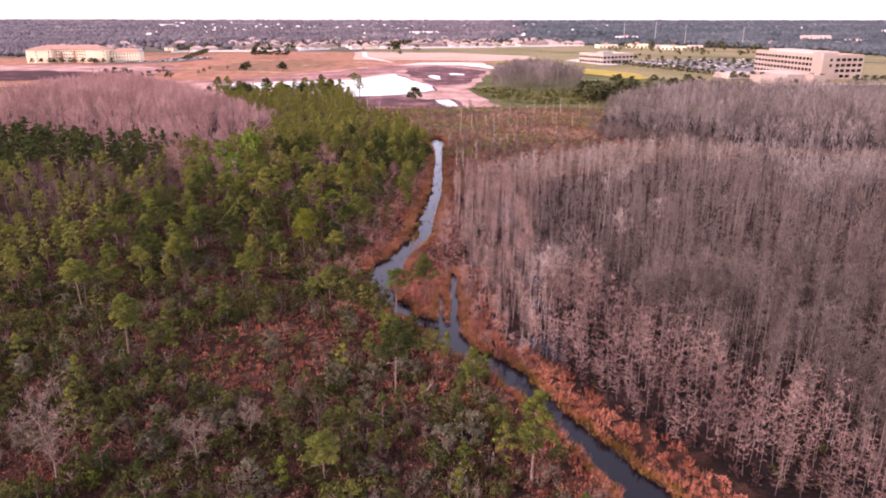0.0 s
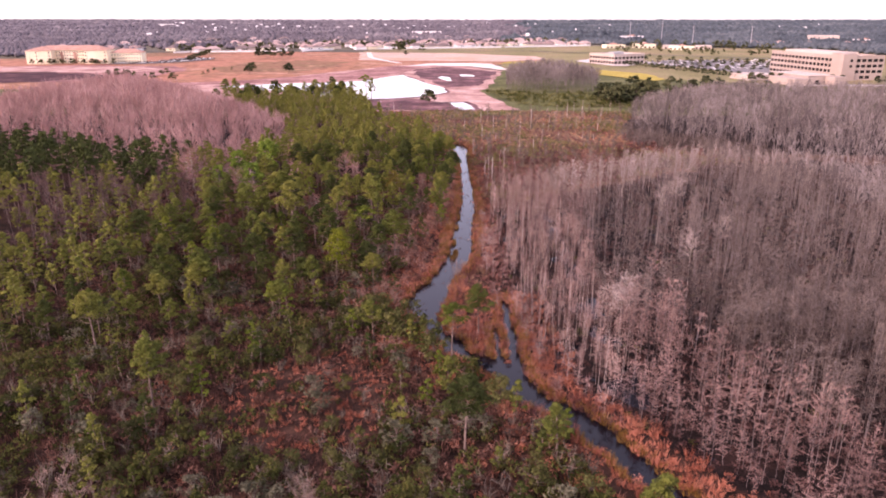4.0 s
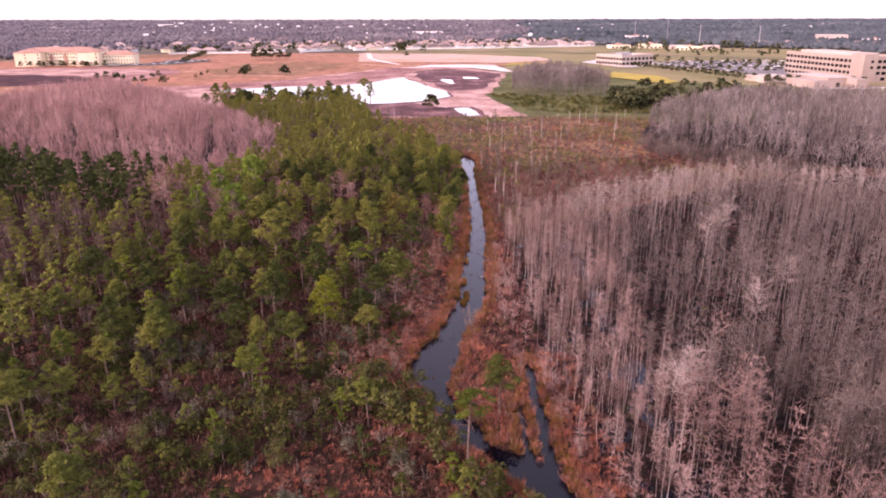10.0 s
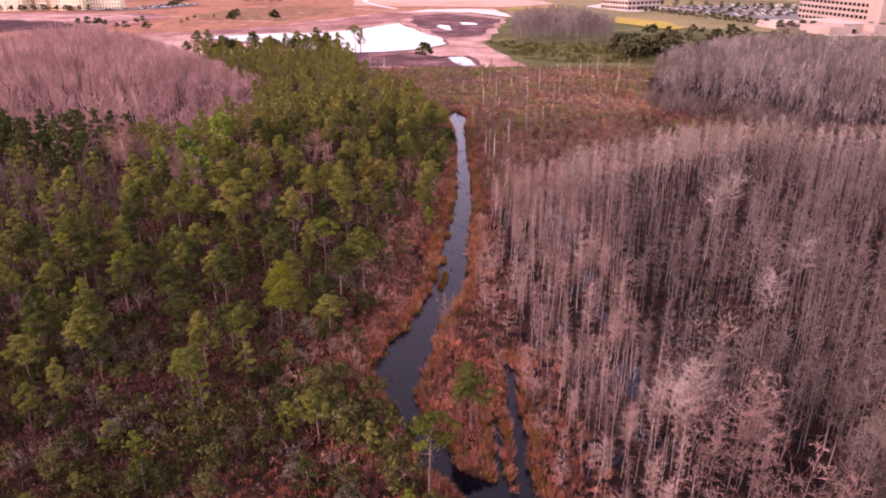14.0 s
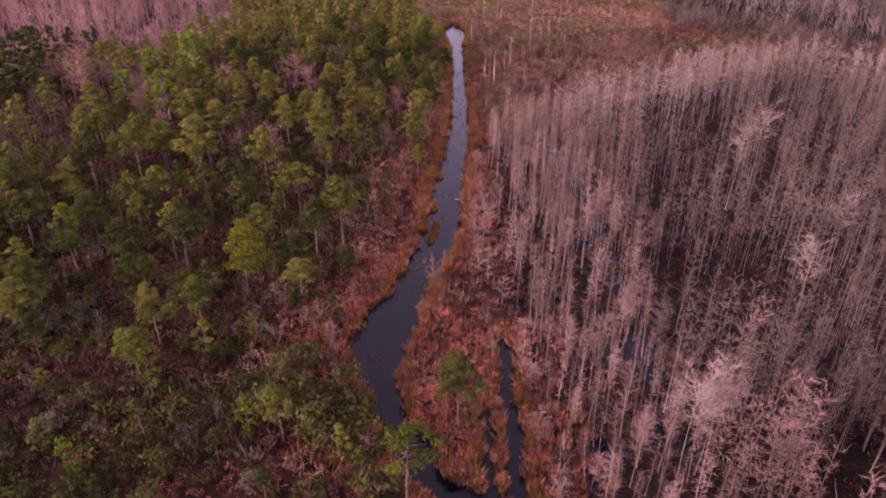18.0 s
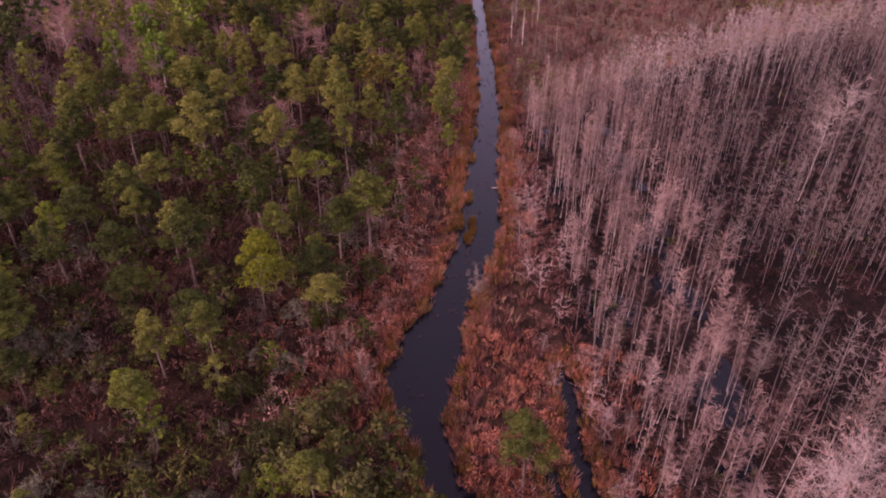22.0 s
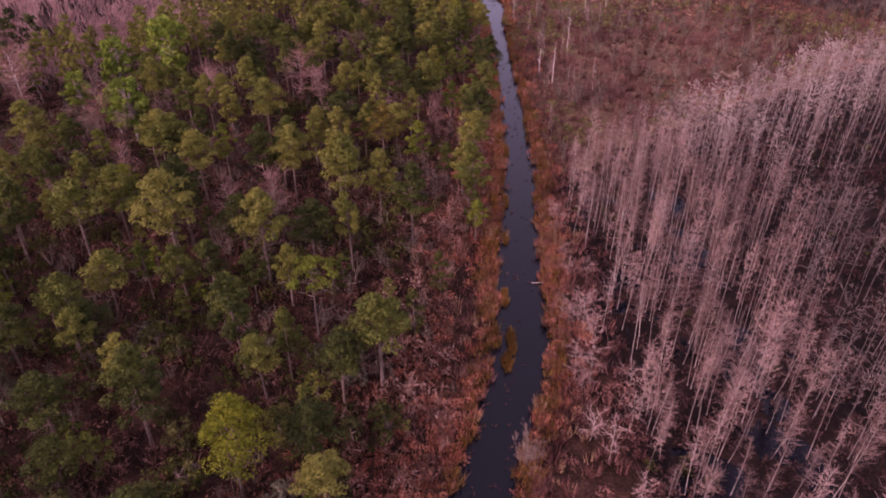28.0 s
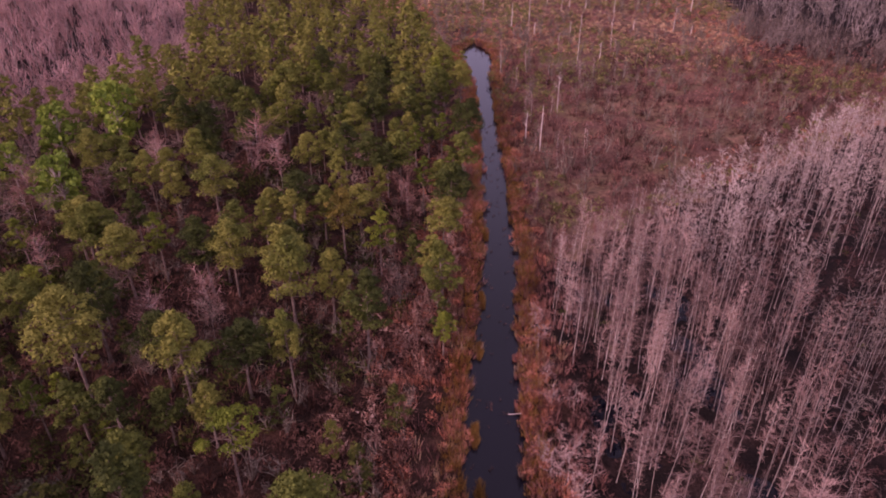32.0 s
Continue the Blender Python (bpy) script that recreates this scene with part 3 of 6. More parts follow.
patch("ground_mud_spread", [(-560, 600), (-440, 596), (-372, 606), (-308, 652), (-326, 684), (-400, 722), (-470, 716), (-560, 724)], 0.79, M_DARKE, "dark purple-brown bare earth", wob=8, step=10)
patch("ground_red_spread", [(-420, 640), (-330, 610), (-285, 640), (-268, 730), (-300, 800), (-420, 812), (-470, 800), (-400, 740)], 0.72, M_REDE, "reddish graded earth before the hotel", wob=9, step=10)
patch("ground_sand_spread", [(-560, 725), (-400, 722), (-320, 700), (-290, 740), (-330, 790), (-560, 800)], 0.75, M_SAND, "pink sandy bare ground before the hotel", wob=8, step=10)
patch("ground_meadow", [(66, 742), (130, 700), (172, 626), (186, 640), (186, 700), (140, 756), (128, 850), (90, 860), (64, 800)], 0.9, M_YELLOW, "yellow-green meadow strip by offices", wob=3, step=10)
patch("ground_meadow_strip", [(52, 838), (100, 852), (126, 854), (122, 888), (70, 876)], 0.92, M_YELLOW, "narrow yellow grass strip beyond cypress", wob=2, step=10)
patch("ground_verge", [(-140, 880), (-112, 905), (66, 880), (121, 925), (200, 930), (190, 860), (60, 830), (-70, 790)], 0.46, M_FIELD, "dry grass verge between sand lot and pale bank", wob=3, step=12)
patch("ground_field_brown", [(-520, 1005), (-420, 985), (-360, 1010), (-300, 1060), (-330, 1090), (-430, 1070)], 0.62, M_FIELD2, "darker brown grass in dry field", wob=9, step=12)
patch("ground_field_brown_near", [(-255, 760), (-205, 715), (-150, 735), (-120, 800), (-128, 880), (-190, 900), (-240, 850)], 0.62, M_FIELD2, "darker brown grass patch in dry field", wob=12, step=12)
POND = [(-75, 489), (-128, 540), (-185, 575), (-139, 600), (-100, 607), (-80, 622), (-47, 684), (-26, 610), (-8, 560), (-6, 534), (-22, 508), (-44, 494)]
patch("ground_pond_margin", [(-42 + (px + 42) * 1.05, 575 + (py - 575) * 1.05) for px, py in POND], 0.88, M_MUD, "dark wet margin round the pond", wob=2.5, step=6)
patch("water_pond", POND, 0.95, M_PONDW, "broad pale pond with the white sky's reflection painted into its colour", "water", 1.5, 6)
patch("ground_puddle_margin", [(-9, 474), (-7, 450), (-1, 431), (14, 434), (12, 457), (7, 478)], 0.88, M_MUD, "dark wet rim round a puddle", wob=1, step=4)
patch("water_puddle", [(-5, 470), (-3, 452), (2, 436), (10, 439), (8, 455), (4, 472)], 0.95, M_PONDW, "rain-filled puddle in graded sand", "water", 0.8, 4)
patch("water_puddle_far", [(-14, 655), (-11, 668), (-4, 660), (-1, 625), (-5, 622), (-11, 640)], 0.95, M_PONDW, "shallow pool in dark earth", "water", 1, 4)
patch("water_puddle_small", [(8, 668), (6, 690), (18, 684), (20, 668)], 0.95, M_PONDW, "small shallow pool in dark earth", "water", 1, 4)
patch("ground_shrubland", [(22, 540), (38, 470), (60, 455), (110, 452), (150, 500), (140, 540), (105, 530), (60, 528), (36, 545)], 0.7, M_GREEND, "low green marsh shrubs before a cypress stand", wob=3, step=6)


def strip(name, pts, width, z, material, label, category="road"):
    """A road along a line."""
    bm = bmesh.new()
    rows = []
    for i, p in enumerate(pts):
        a, b = Vector(pts[max(0, i - 1)]), Vector(pts[min(len(pts) - 1, i + 1)])
        d = (b - a).normalized()
        n = Vector((-d.y, d.x)) * width / 2
        rows.append([bm.verts.new((p[0] + s * n.x, p[1] + s * n.y, z)) for s in (1, -1)])
    for r, q in zip(rows, rows[1:]):
        bm.faces.new((r[0], r[1], q[1], q[0]))
    me = bpy.data.meshes.new(name)
    bm.to_mesh(me); bm.free()
    me.materials.append(material)
    return tagged(new(name, me), label, category, "", "structure")


strip("road", [(-900, 1000), (-420, 1096), (-100, 1130), (120, 1120), (300, 1010), (520, 850), (800, 700)], 9, 1.0, M_ASPH, "grey two-lane road past the fields")
strip("road_site", [(-118, 1080), (-104, 960), (-84, 900), (-60, 850)], 7, 1.05, M_WSAND, "pale sandy track across the lot")
patch("pavement_parking", [(222, 838), (290, 700), (262, 610), (300, 590), (330, 700), (400, 720), (430, 820), (330, 900), (270, 905)], 1.0, M_LOT, "grey asphalt car park with parked cars", "car park", 1, 20)
patch("pavement_office", [(150, 884), (176, 805), (190, 800), (238, 860), (232, 884), (180, 930)], 1.02, M_CONC, "pale concrete paving round an office", "pavement", 0.5, 20)
patch("pavement_drive", [(262, 575), (420, 580), (600, 600), (600, 610), (420, 592), (290, 590)], 1.05, M_CONC, "pale driveway before the office block", "pavement", 0.5, 20)


# ------------------------------------------------------------------ buildings
def box(bm, x0, y0, z0, x1, y1, z1):
    v = [bm.verts.new(p) for p in ((x0, y0, z0), (x1, y0, z0), (x1, y1, z0), (x0, y1, z0), (x0, y0, z1), (x1, y0, z1), (x1, y1, z1), (x0, y1, z1))]
    for q in ((3, 2, 1, 0), (4, 5, 6, 7), (0, 1, 5, 4), (1, 2, 6, 5), (2, 3, 7, 6), (3, 0, 4, 7)):
        bm.faces.new([v[i] for i in q])


def pane_mesh(w, h, cache={}):
    if (w, h) not in cache:
        bm = bmesh.new()
        box(bm, -w / 2, 0, 0, w / 2, 0.08, h)
        me = bpy.data.meshes.new("window")
        bm.to_mesh(me); bm.free()
        me.materials.append(M_GLASS)
        cache[w, h] = me
    return cache[w, h]


def facade(parent, m, length, storeys, sh, cols, ww, sill, head, wallmat, top=0.0, z0=0.0, deep=0.45, skip=(), name="facade"):
    """A wall along local x, its outside towards -y, with recessed windows: bands and piers stand proud of the panes."""
    pitch = length / cols
    bm = bmesh.new()
    H = storeys * sh
    box(bm, 0, 0.35, z0, length, deep, z0 + H)
    for s in range(storeys):
        zb = z0 + s * sh
        box(bm, 0, 0, zb, length, 0.35, zb + sill)
        box(bm, 0, 0, zb + head, length, 0.35, zb + sh)
        for c in range(cols + 1):
            a = 0 if c == 0 else (c - 0.5) * pitch + ww / 2
            b = length if c == cols else (c + 0.5) * pitch - ww / 2
            box(bm, a, 0.002, zb + sill, b, 0.35, zb + head)
        for c in range(cols):
            if (s, c) in skip:
                box(bm, (c + 0.5) * pitch - ww / 2, 0.002, zb + sill, (c + 0.5) * pitch + ww / 2, 0.35, zb + head)
                continue
            w = part_mesh("window", pane_mesh(ww, head - sill), parent)
            w.matrix_local = m @ Matrix.Translation(((c + 0.5) * pitch, 0.24, zb + sill))
    if top:
        box(bm, -0.1, -0.1, z0 + H, length + 0.1, 0.5, z0 + H + top)
    ob = part(name, bm, wallmat, parent)
    ob.matrix_local = m
    return ob


def block(name, parent, x0, y0, z0, x1, y1, z1, material, label=""):
    bm = bmesh.new()
    box(bm, x0, y0, z0, x1, y1, z1)
    bmesh.ops.bevel(bm, geom=bm.edges[:], offset=0.06, segments=1, affect='EDGES')
    return part(name, bm, material, parent, label)


def at(x, y, z, deg):
    return pose(x, y, z, 0, 0, deg)


# office block: corner towards the viewer; local x runs along the short front, local y along the long one
def office_block():
    e = empty("office_block", at(334, 632, 0.5, 10), "beige four-storey precast office block with rows of dark windows", "office building")
    W, D = 40.0, 100.0
    facade(e, at(12, 0, 0, 0), W - 12, 4, 4.7, 5, 4.4, 1.2, 3.7, M_BEIGE, 2.0, skip=((0, 0), (0, 3)))
    facade(e, at(0, D, 0, -90), D - 13, 4, 4.7, 17, 4.0, 1.2, 3.6, M_BEIGE, 2.0)
    block("corner_tower", e, -1.2, -1.5, 0, 12, 13, 22.6, M_BEIGE)
    block("core", e, 0.6, 0.6, 0, W, D, 18.6, M_BEIGE)
    block("rear_wall", e, W, 0.05, 0, W + 0.5, D, 20.6, M_BEIGE)
    block("roof", e, 0.6, 0.6, 18.7, W, D, 19.2, M_CONC)
    block("penthouse", e, 6, 20, 19.2, 30, 88, 22.4, M_PALEB, "pale rooftop plant screen")
    for z in (9.4, 14.1):
        w = part_mesh("window", pane_mesh(2.6, 2.2), e)
        w.matrix_local = at(7, -1.54, z + 1.4, 0)


def office_podium():
    e = empty("annex", at(286, 578, 0.5, 12), "low beige windowless annex with pale flat roof", "building")
    block("wall_block", e, 0, 12, 0, 26, 62, 7.6, M_BEIGE)
    block("front_block", e, -16, 8, 0, 5, 44, 6.0, M_BEIGE)
    block("stair_tower", e, 18, 0, 0, 30, 12, 7.6, M_BEIGE)
    block("roof_cap", e, -0.3, 11.7, 7.6, 26.3, 62.3, 8.2, M_PALEB)
    block("low_roof_wing", e, -22, 66, 0, 10, 96, 5, M_PALEB, "pale flat-roofed wing")
    block("door", e, 8, 11.9, 0, 12, 12.2, 4, M_GLASS)
    e.scale = (0.9, 0.9, 0.95)


def office_two():
    e = empty("low_office", at(182, 819, 0.8, 30), "pale two-storey office with bands of dark square windows", "office building")
    W, D = 46.0, 41.0
    facade(e, at(0, 0, 0, 0), W, 2, 4.8, 8, 4.0, 1.1, 3.7, M_PALEB, 1.8)
    facade(e, at(0, D, 0, -90), D, 2, 4.8, 9, 3.6, 1.1, 3.7, M_PALEB, 1.8)
    block("core", e, 0.6, 0.6, 0, W - 0.4, D - 0.4, 9.4, M_PALEB)
    block("rear_wall", e, W - 0.4, 0.6, 0, W, D, 11.4, M_PALEB)
    block("back_wall", e, 0.6, D - 0.4, 0, W, D, 11.4, M_PALEB)
    block("roof", e, 0.6, 0.6, 9.5, W - 0.5, D - 0.5, 10.0, M_CONC)
    block("roof_unit", e, 16, 18, 10.0, 26, 28, 12.6, M_STEEL, "grey rooftop machine")
    block("roof_unit", e, 30, 24, 10.0, 37, 31, 12.4, M_STEEL, "grey rooftop machine")


def hip_roof(bm, x0, y0, x1, y1, z, rise, over=0.6):
    x0, y0, x1, y1 = x0 - over, y0 - over, x1 + over, y1 + over
    w, d = x1 - x0, y1 - y0
    k = min(w, d) / 2
    if w >= d:
        r = [(x0 + k, y0 + k), (x1 - k, y0 + k)]
    else:
        r = [(x0 + k, y0 + k), (x0 + k, y1 - k)]
    b = [bm.verts.new((*p, z)) for p in ((x0, y0), (x1, y0), (x1, y1), (x0, y1))]
    lo = [bm.verts.new((*p, z - 0.25)) for p in ((x0, y0), (x1, y0), (x1, y1), (x0, y1))]
    t = [bm.verts.new((*p, z + rise)) for p in r]
    if w >= d:
        fs = [(b[0], b[1], t[1], t[0]), (b[1], b[2], t[1]), (b[2], b[3], t[0], t[1]), (b[3], b[0], t[0])]
    else:
        fs = [(b[0], b[1], t[0]), (b[1], b[2], t[1], t[0]), (b[2], b[3], t[1]), (b[3], b[0], t[0], t[1])]
    for f in fs:
        bm.faces.new(f)
    for i in range(4):
        bm.faces.new((b[i], lo[i], lo[(i + 1) % 4], b[(i + 1) % 4]))
    bm.faces.new(lo[::-1])


def hotel():
    e = empty("hotel", at(-480, 829, 0.5, 8), "cream four-storey hotel with hipped terracotta roof", "hotel")
    for (x, y, L, D, st, cols, blank) in ((0, 0, 30, 34, 4, 6, (0, 1, 3, 4)), (30.05, 13, 38, 21, 4, 12, ()), (68.1, 2, 28, 32, 4, 6, (1, 2, 3, 4)), (96.15, 15, 38, 20, 3, 11, ())):
        facade(e, at(x, y, 0, 0), L, st, 3.6, cols, 1.3, 1.0, 2.6, M_CREAM, 0.5, skip=[(s_, c_) for s_ in range(st) for c_ in blank])
        block("wing", e, x, y + 0.5, 0, x + L, y + D, st * 3.6 + 0.4, M_CREAM)
        bm = bmesh.new()
        hip_roof(bm, x, y, x + L, y + D, st * 3.6 + 0.6, 4.2)
        part("roof", bm, M_TERRA, e, "terracotta hipped roof")
        facade(e, at(x + L + 0.02, y + 0.5, 0, 90), 12, st, 3.6, 3, 1.5, 1.0, 2.7, M_CREAM, 0.5)
    bm = bmesh.new()
    hip_roof(bm, 6, 12.5, 92, 35, 15.08, 4.6)
    part("roof", bm, M_TERRA, e, "long terracotta ridge roof")
    for x in (4, 15, 26, 72, 92):
        block("pilaster", e, x - 0.3, (0 if x < 50 else 2) - 0.35, 0, x + 0.3, (0 if x < 50 else 2) + 0.1, 14.4, M_CREAM)
    e.scale = (0.9, 1, 1)
    for x in (36, 52):
        block("stair_bay", e, x, 12.3, 0, x + 3.2, 13.4, 12.5, M_TERRA, "red-brown stair bay")
    block("porch", e, 74, -5, 3.4, 88, 1.6, 4.2, M_TERRA)
    for x in (75, 87):
        block("porch_post", e, x - 0.3, -4.8, 0, x + 0.3, -4.2, 3.4, M_CREAM)


office_block(); office_podium(); office_two(); hotel()


def shop(x, y, deg, w, d, h, wallm, roofm, label):
    e = empty("shop_building", at(x, y, 0.6, deg), label, "building", "roadside shops")
    facade(e, at(0, 0, 0, 0), w, 1, h, max(3, int(w / 6)), 3.0, 0.4, 2.8, wallm, 0.8)
    block("wall_block", e, 0, 0.5, 0, w, d, h + 0.5, wallm)
    bm = bmesh.new()
    if roofm:
        hip_roof(bm, w * 0.3, 1, w * 0.7, d - 1, h + 0.6, 3)
        part("roof", bm, roofm, e)
    else:
        box(bm, 1, 1, h + 0.5, w - 1, d - 1, h + 1.0)
        part("roof", bm, M_CONC, e)


shop(262, 1216, 12, 34, 18, 5, M_CREAM, M_TERRA, "cream shop with small terracotta roof")
shop(312, 1222, 0, 34, 20, 6, M_CREAM, M_TERRA, "cream shop with terracotta hip")
shop(352, 1196, -10, 30, 20, 5, M_PALEB, None, "white flat-roofed roadside shop building")
shop(352, 1170, -20, 38, 18, 5, M_CREAM, M_TERRA, "cream roadside restaurant with terracotta roof")
shop(400, 1190, -20, 26, 16, 5, M_PALEB, None, "small white flat-roofed roadside shop")
shop(-84, 1806, 3, 72, 34, 12, M_WHITE, None, "long white warehouse among trees")
shop(738, 1498, -20, 56, 26, 12, M_PALEB, None, "pale distant school building")
shop(800, 1440, -20, 40, 22, 6, M_WHITE, M_TERRA, "low building with red roof")
shop(-1130, 2900, 10, 60, 30, 14, M_WHITE, None, "far white hall among trees")
shop(380, 1585, 0, 46, 24, 8, M_WHITE, M_TERRA, "far pale shop with red roof")

# houses: four shapes, copied in rows
def house(w, d, wing, walls, label):
    e = empty("house", Matrix.Identity(4), label, "house", "suburban houses")
    bm = bmesh.new()
    box(bm, 0, 0, 0, w, d, 3.2)
    if wing:
        box(bm, w * 0.1, -5, 0, w * 0.1 + 6.5, 0.2, 3.1)
    part("wall", bm, walls, e)
    bm = bmesh.new()
    hip_roof(bm, 0, 0, w, d, 3.25, 2.3)
    part("roof", bm, M_BROOF, e, "brown shingle hip roof")
    if wing:
        bm = bmesh.new()
        hip_roof(bm, w * 0.1, -5, w * 0.1 + 6.5, 3, 3.2, 2.2)
        part("wing_roof", bm, M_BROOF, e)
        bm = bmesh.new()
        box(bm, w * 0.1 + 0.8, -5.06, 0, w * 0.1 + 5.6, -4.98, 2.3)
        part("garage_door", bm, M_WHITE, e)
    e.scale = (1.05, 1.1, 1.5)
    for k in (0.45, 0.62, 0.82):
        q = part_mesh("window", pane_mesh(1.6, 1.3), e)
        q.matrix_local = at(w * k, -0.07, 1.0, 0)
    return e


HOUSES = [house(17, 11, True, M_WHITE, "white stucco house with brown hip roof"), house(15, 12, False, M_CREAM, "cream stucco house with brown hip roof"),
          house(19, 11, True, M_PALEB, "tan stucco house with reddish hip roof")]
HOUSE_AT = []


def house_rows():
    g = np.random.default_rng(21)
    first = {}
    rows = [((-395, 1100), (250, 1325), 20), ((-380, 1150), (250, 1370), 22), ((-360, 1210), (220, 1420), 25), ((-380, 1265), (200, 1470), 30), ((-640, 1160), (-420, 1130), 34), ((-600, 1290), (250, 1520), 46), ((-500, 1500), (200, 1700), 60), ((560, 1380), (900, 1250), 44)]
    for a, b, step in rows:
        a, b = Vector(a), Vector(b)
        n = int((b - a).length / step)
        for i in range(n):
            p = a.lerp(b, (i + 0.5) / n)
            k = int(g.integers(0, 3))
            if g.random() < 0.12:
                continue
            m = at(p.x + g.uniform(-3, 3), p.y + g.uniform(-4, 4), 0.25, math.degrees(math.atan2(b.y - a.y, b.x - a.x)) + g.uniform(-8, 8) + (180 if g.random() < 0.3 else 0))
            HOUSE_AT.append((p.x, p.y))
            if k not in first:
                first[k] = HOUSES[k]
                HOUSES[k].matrix_world = m @ Matrix.Diagonal((1.05, 1.1, 1.5, 1))
            else:
                copy_thing(HOUSES[k], m)


house_rows()


def garden_wall():
    for a, b in (((-401, 1066), (-382, 1080)), ((-380, 1080), (-258, 1104)), ((-222, 1106), (-184, 1166)), ((98, 1250), (140, 1268)), ((142, 1269), (253, 1306)), ((-120, 1185), (90, 1246))):
        a, b = Vector(a), Vector(b)
        d = b - a
        e = empty("garden_wall", at(a.x, a.y, 0.3, math.degrees(math.atan2(d.y, d.x))), "long white masonry garden wall with posts", "wall", "white boundary walls")
        L = d.length
        n = max(1, int(L / 8))
        bm = bmesh.new()
        box(bm, 0, -0.1, 0, L, 0.1, 2.6)
        part("panel", bm, M_WHITE, e)
        for i in range(n + 1):
            bm = bmesh.new()
            box(bm, i * L / n - 0.3, -0.3, 0, i * L / n + 0.3, 0.3, 2.9)
            part("post", bm, M_WHITE, e)


garden_wall()


def pole(x, y, h):
    e = empty("power_pole", at(x, y, 0.3, 20), "tall grey steel power pole with cross arms", "pole", "power poles")
    tr = Tris()
    tube(tr, [(0, 0, 0), (0, 0, h * 0.6), (0, 0, h)], [0.7, 0.5, 0.3], 8)
    v, f, _ = tr.get()
    part_mesh("shaft", link_mesh("shaft", v, f, [M_STEEL], None, True), e)
    for k in (0.86, 0.95):
        block("cross_arm", e, -3.5, -0.15, h * k, 3.5, 0.15, h * k + 0.35, M_STEEL)


for _x, _y, _h in ((367, 1477, 40), (422, 1447, 42), (426, 1279, 36), (535, 1296, 34)):
    pole(_x, _y, _h)


# cars
def car():
    e = empty("car", Matrix.Identity(4), "parked passenger car on asphalt", "car", "parked cars")
    bm = bmesh.new()
    box(bm, -2.2, -0.88, 0.3, 2.2, 0.88, 0.95)
    box(bm, -1.5, -0.8, 0.95, 0.9, 0.8, 1.0)
    bmesh.ops.bevel(bm, geom=bm.edges[:], offset=0.12, segments=2, affect='EDGES')
    part("body", bm, M_CAR, e)
    bm = bmesh.new()
    v = [bm.verts.new(p) for p in ((-1.6, -0.78, 0.93), (1.0, -0.78, 0.93), (1.0, 0.78, 0.93), (-1.6, 0.78, 0.93), (-1.2, -0.62, 1.42), (0.35, -0.62, 1.42), (0.35, 0.62, 1.42), (-1.2, 0.62, 1.42))]
    for q in ((0, 1, 5, 4), (1, 2, 6, 5), (2, 3, 7, 6), (3, 0, 4, 7), (3, 2, 1, 0), (4, 5, 6, 7)):
        bm.faces.new([v[i] for i in q])
    part("cabin_glass", bm, M_GLASS, e)
    bm = bmesh.new()
    box(bm, -1.18, -0.62, 1.42, 0.33, 0.62, 1.48)
    part("roof", bm, M_CAR, e)
    bm = bmesh.new()
    bmesh.ops.create_cone(bm, cap_ends=True, segments=10, radius1=0.33, radius2=0.33, depth=0.22, matrix=pose(0, 0, 0, 90, 0, 0))
    wm = bpy.data.meshes.new("wheel")
    bm.to_mesh(wm); bm.free()
    wm.materials.append(M_TYRE)
    for x in (-1.35, 1.35):
        for y in (-0.8, 0.8):
            part_mesh("wheel", wm, e).location = (x, y, 0.33)
    return e


HOTEL_LOT = [(-394, 826), (-350, 836), (-316, 866), (-294, 930), (-340, 948), (-353, 864), (-386, 847)]


def cars():
    g = np.random.default_rng(5)
    first = car()
    spots = []
    for r in range(8):
        for c in range(22):
            spots.append((248 + c * 7.2 - r * 2, 742 + r * 19 + c * 1.6, 105))
    spots = [s for s in spots if g.random() < 0.75]
    hx, hy = np.meshgrid(np.arange(-392, -290, 4.2), np.arange(828, 948, 9.0))
    hx, hy = hx.ravel(), hy.ravel()
    ok = inside(HOTEL_LOT, hx, hy) & (edge_dist(HOTEL_LOT, hx, hy) > 3) & (g.random(len(hx)) < 0.75)
    spots += [(float(p), float(q), 95) for p, q in zip(hx[ok], hy[ok])]
    for i, (x, y, a) in enumerate(spots):
        if 320 < x < 350 and y < 760:
            continue
        m = at(x + g.uniform(-.3, .3), y + g.uniform(-.4, .4), 1.02, a + g.uniform(-4, 4))
        if i == 0:
            first.matrix_world = m
        else:
            copy_thing(first, m)


patch("pavement_hotel_parking", HOTEL_LOT, 1.0, M_LOT, "hotel car park of grey asphalt", "car park", 1, 20)
cars()


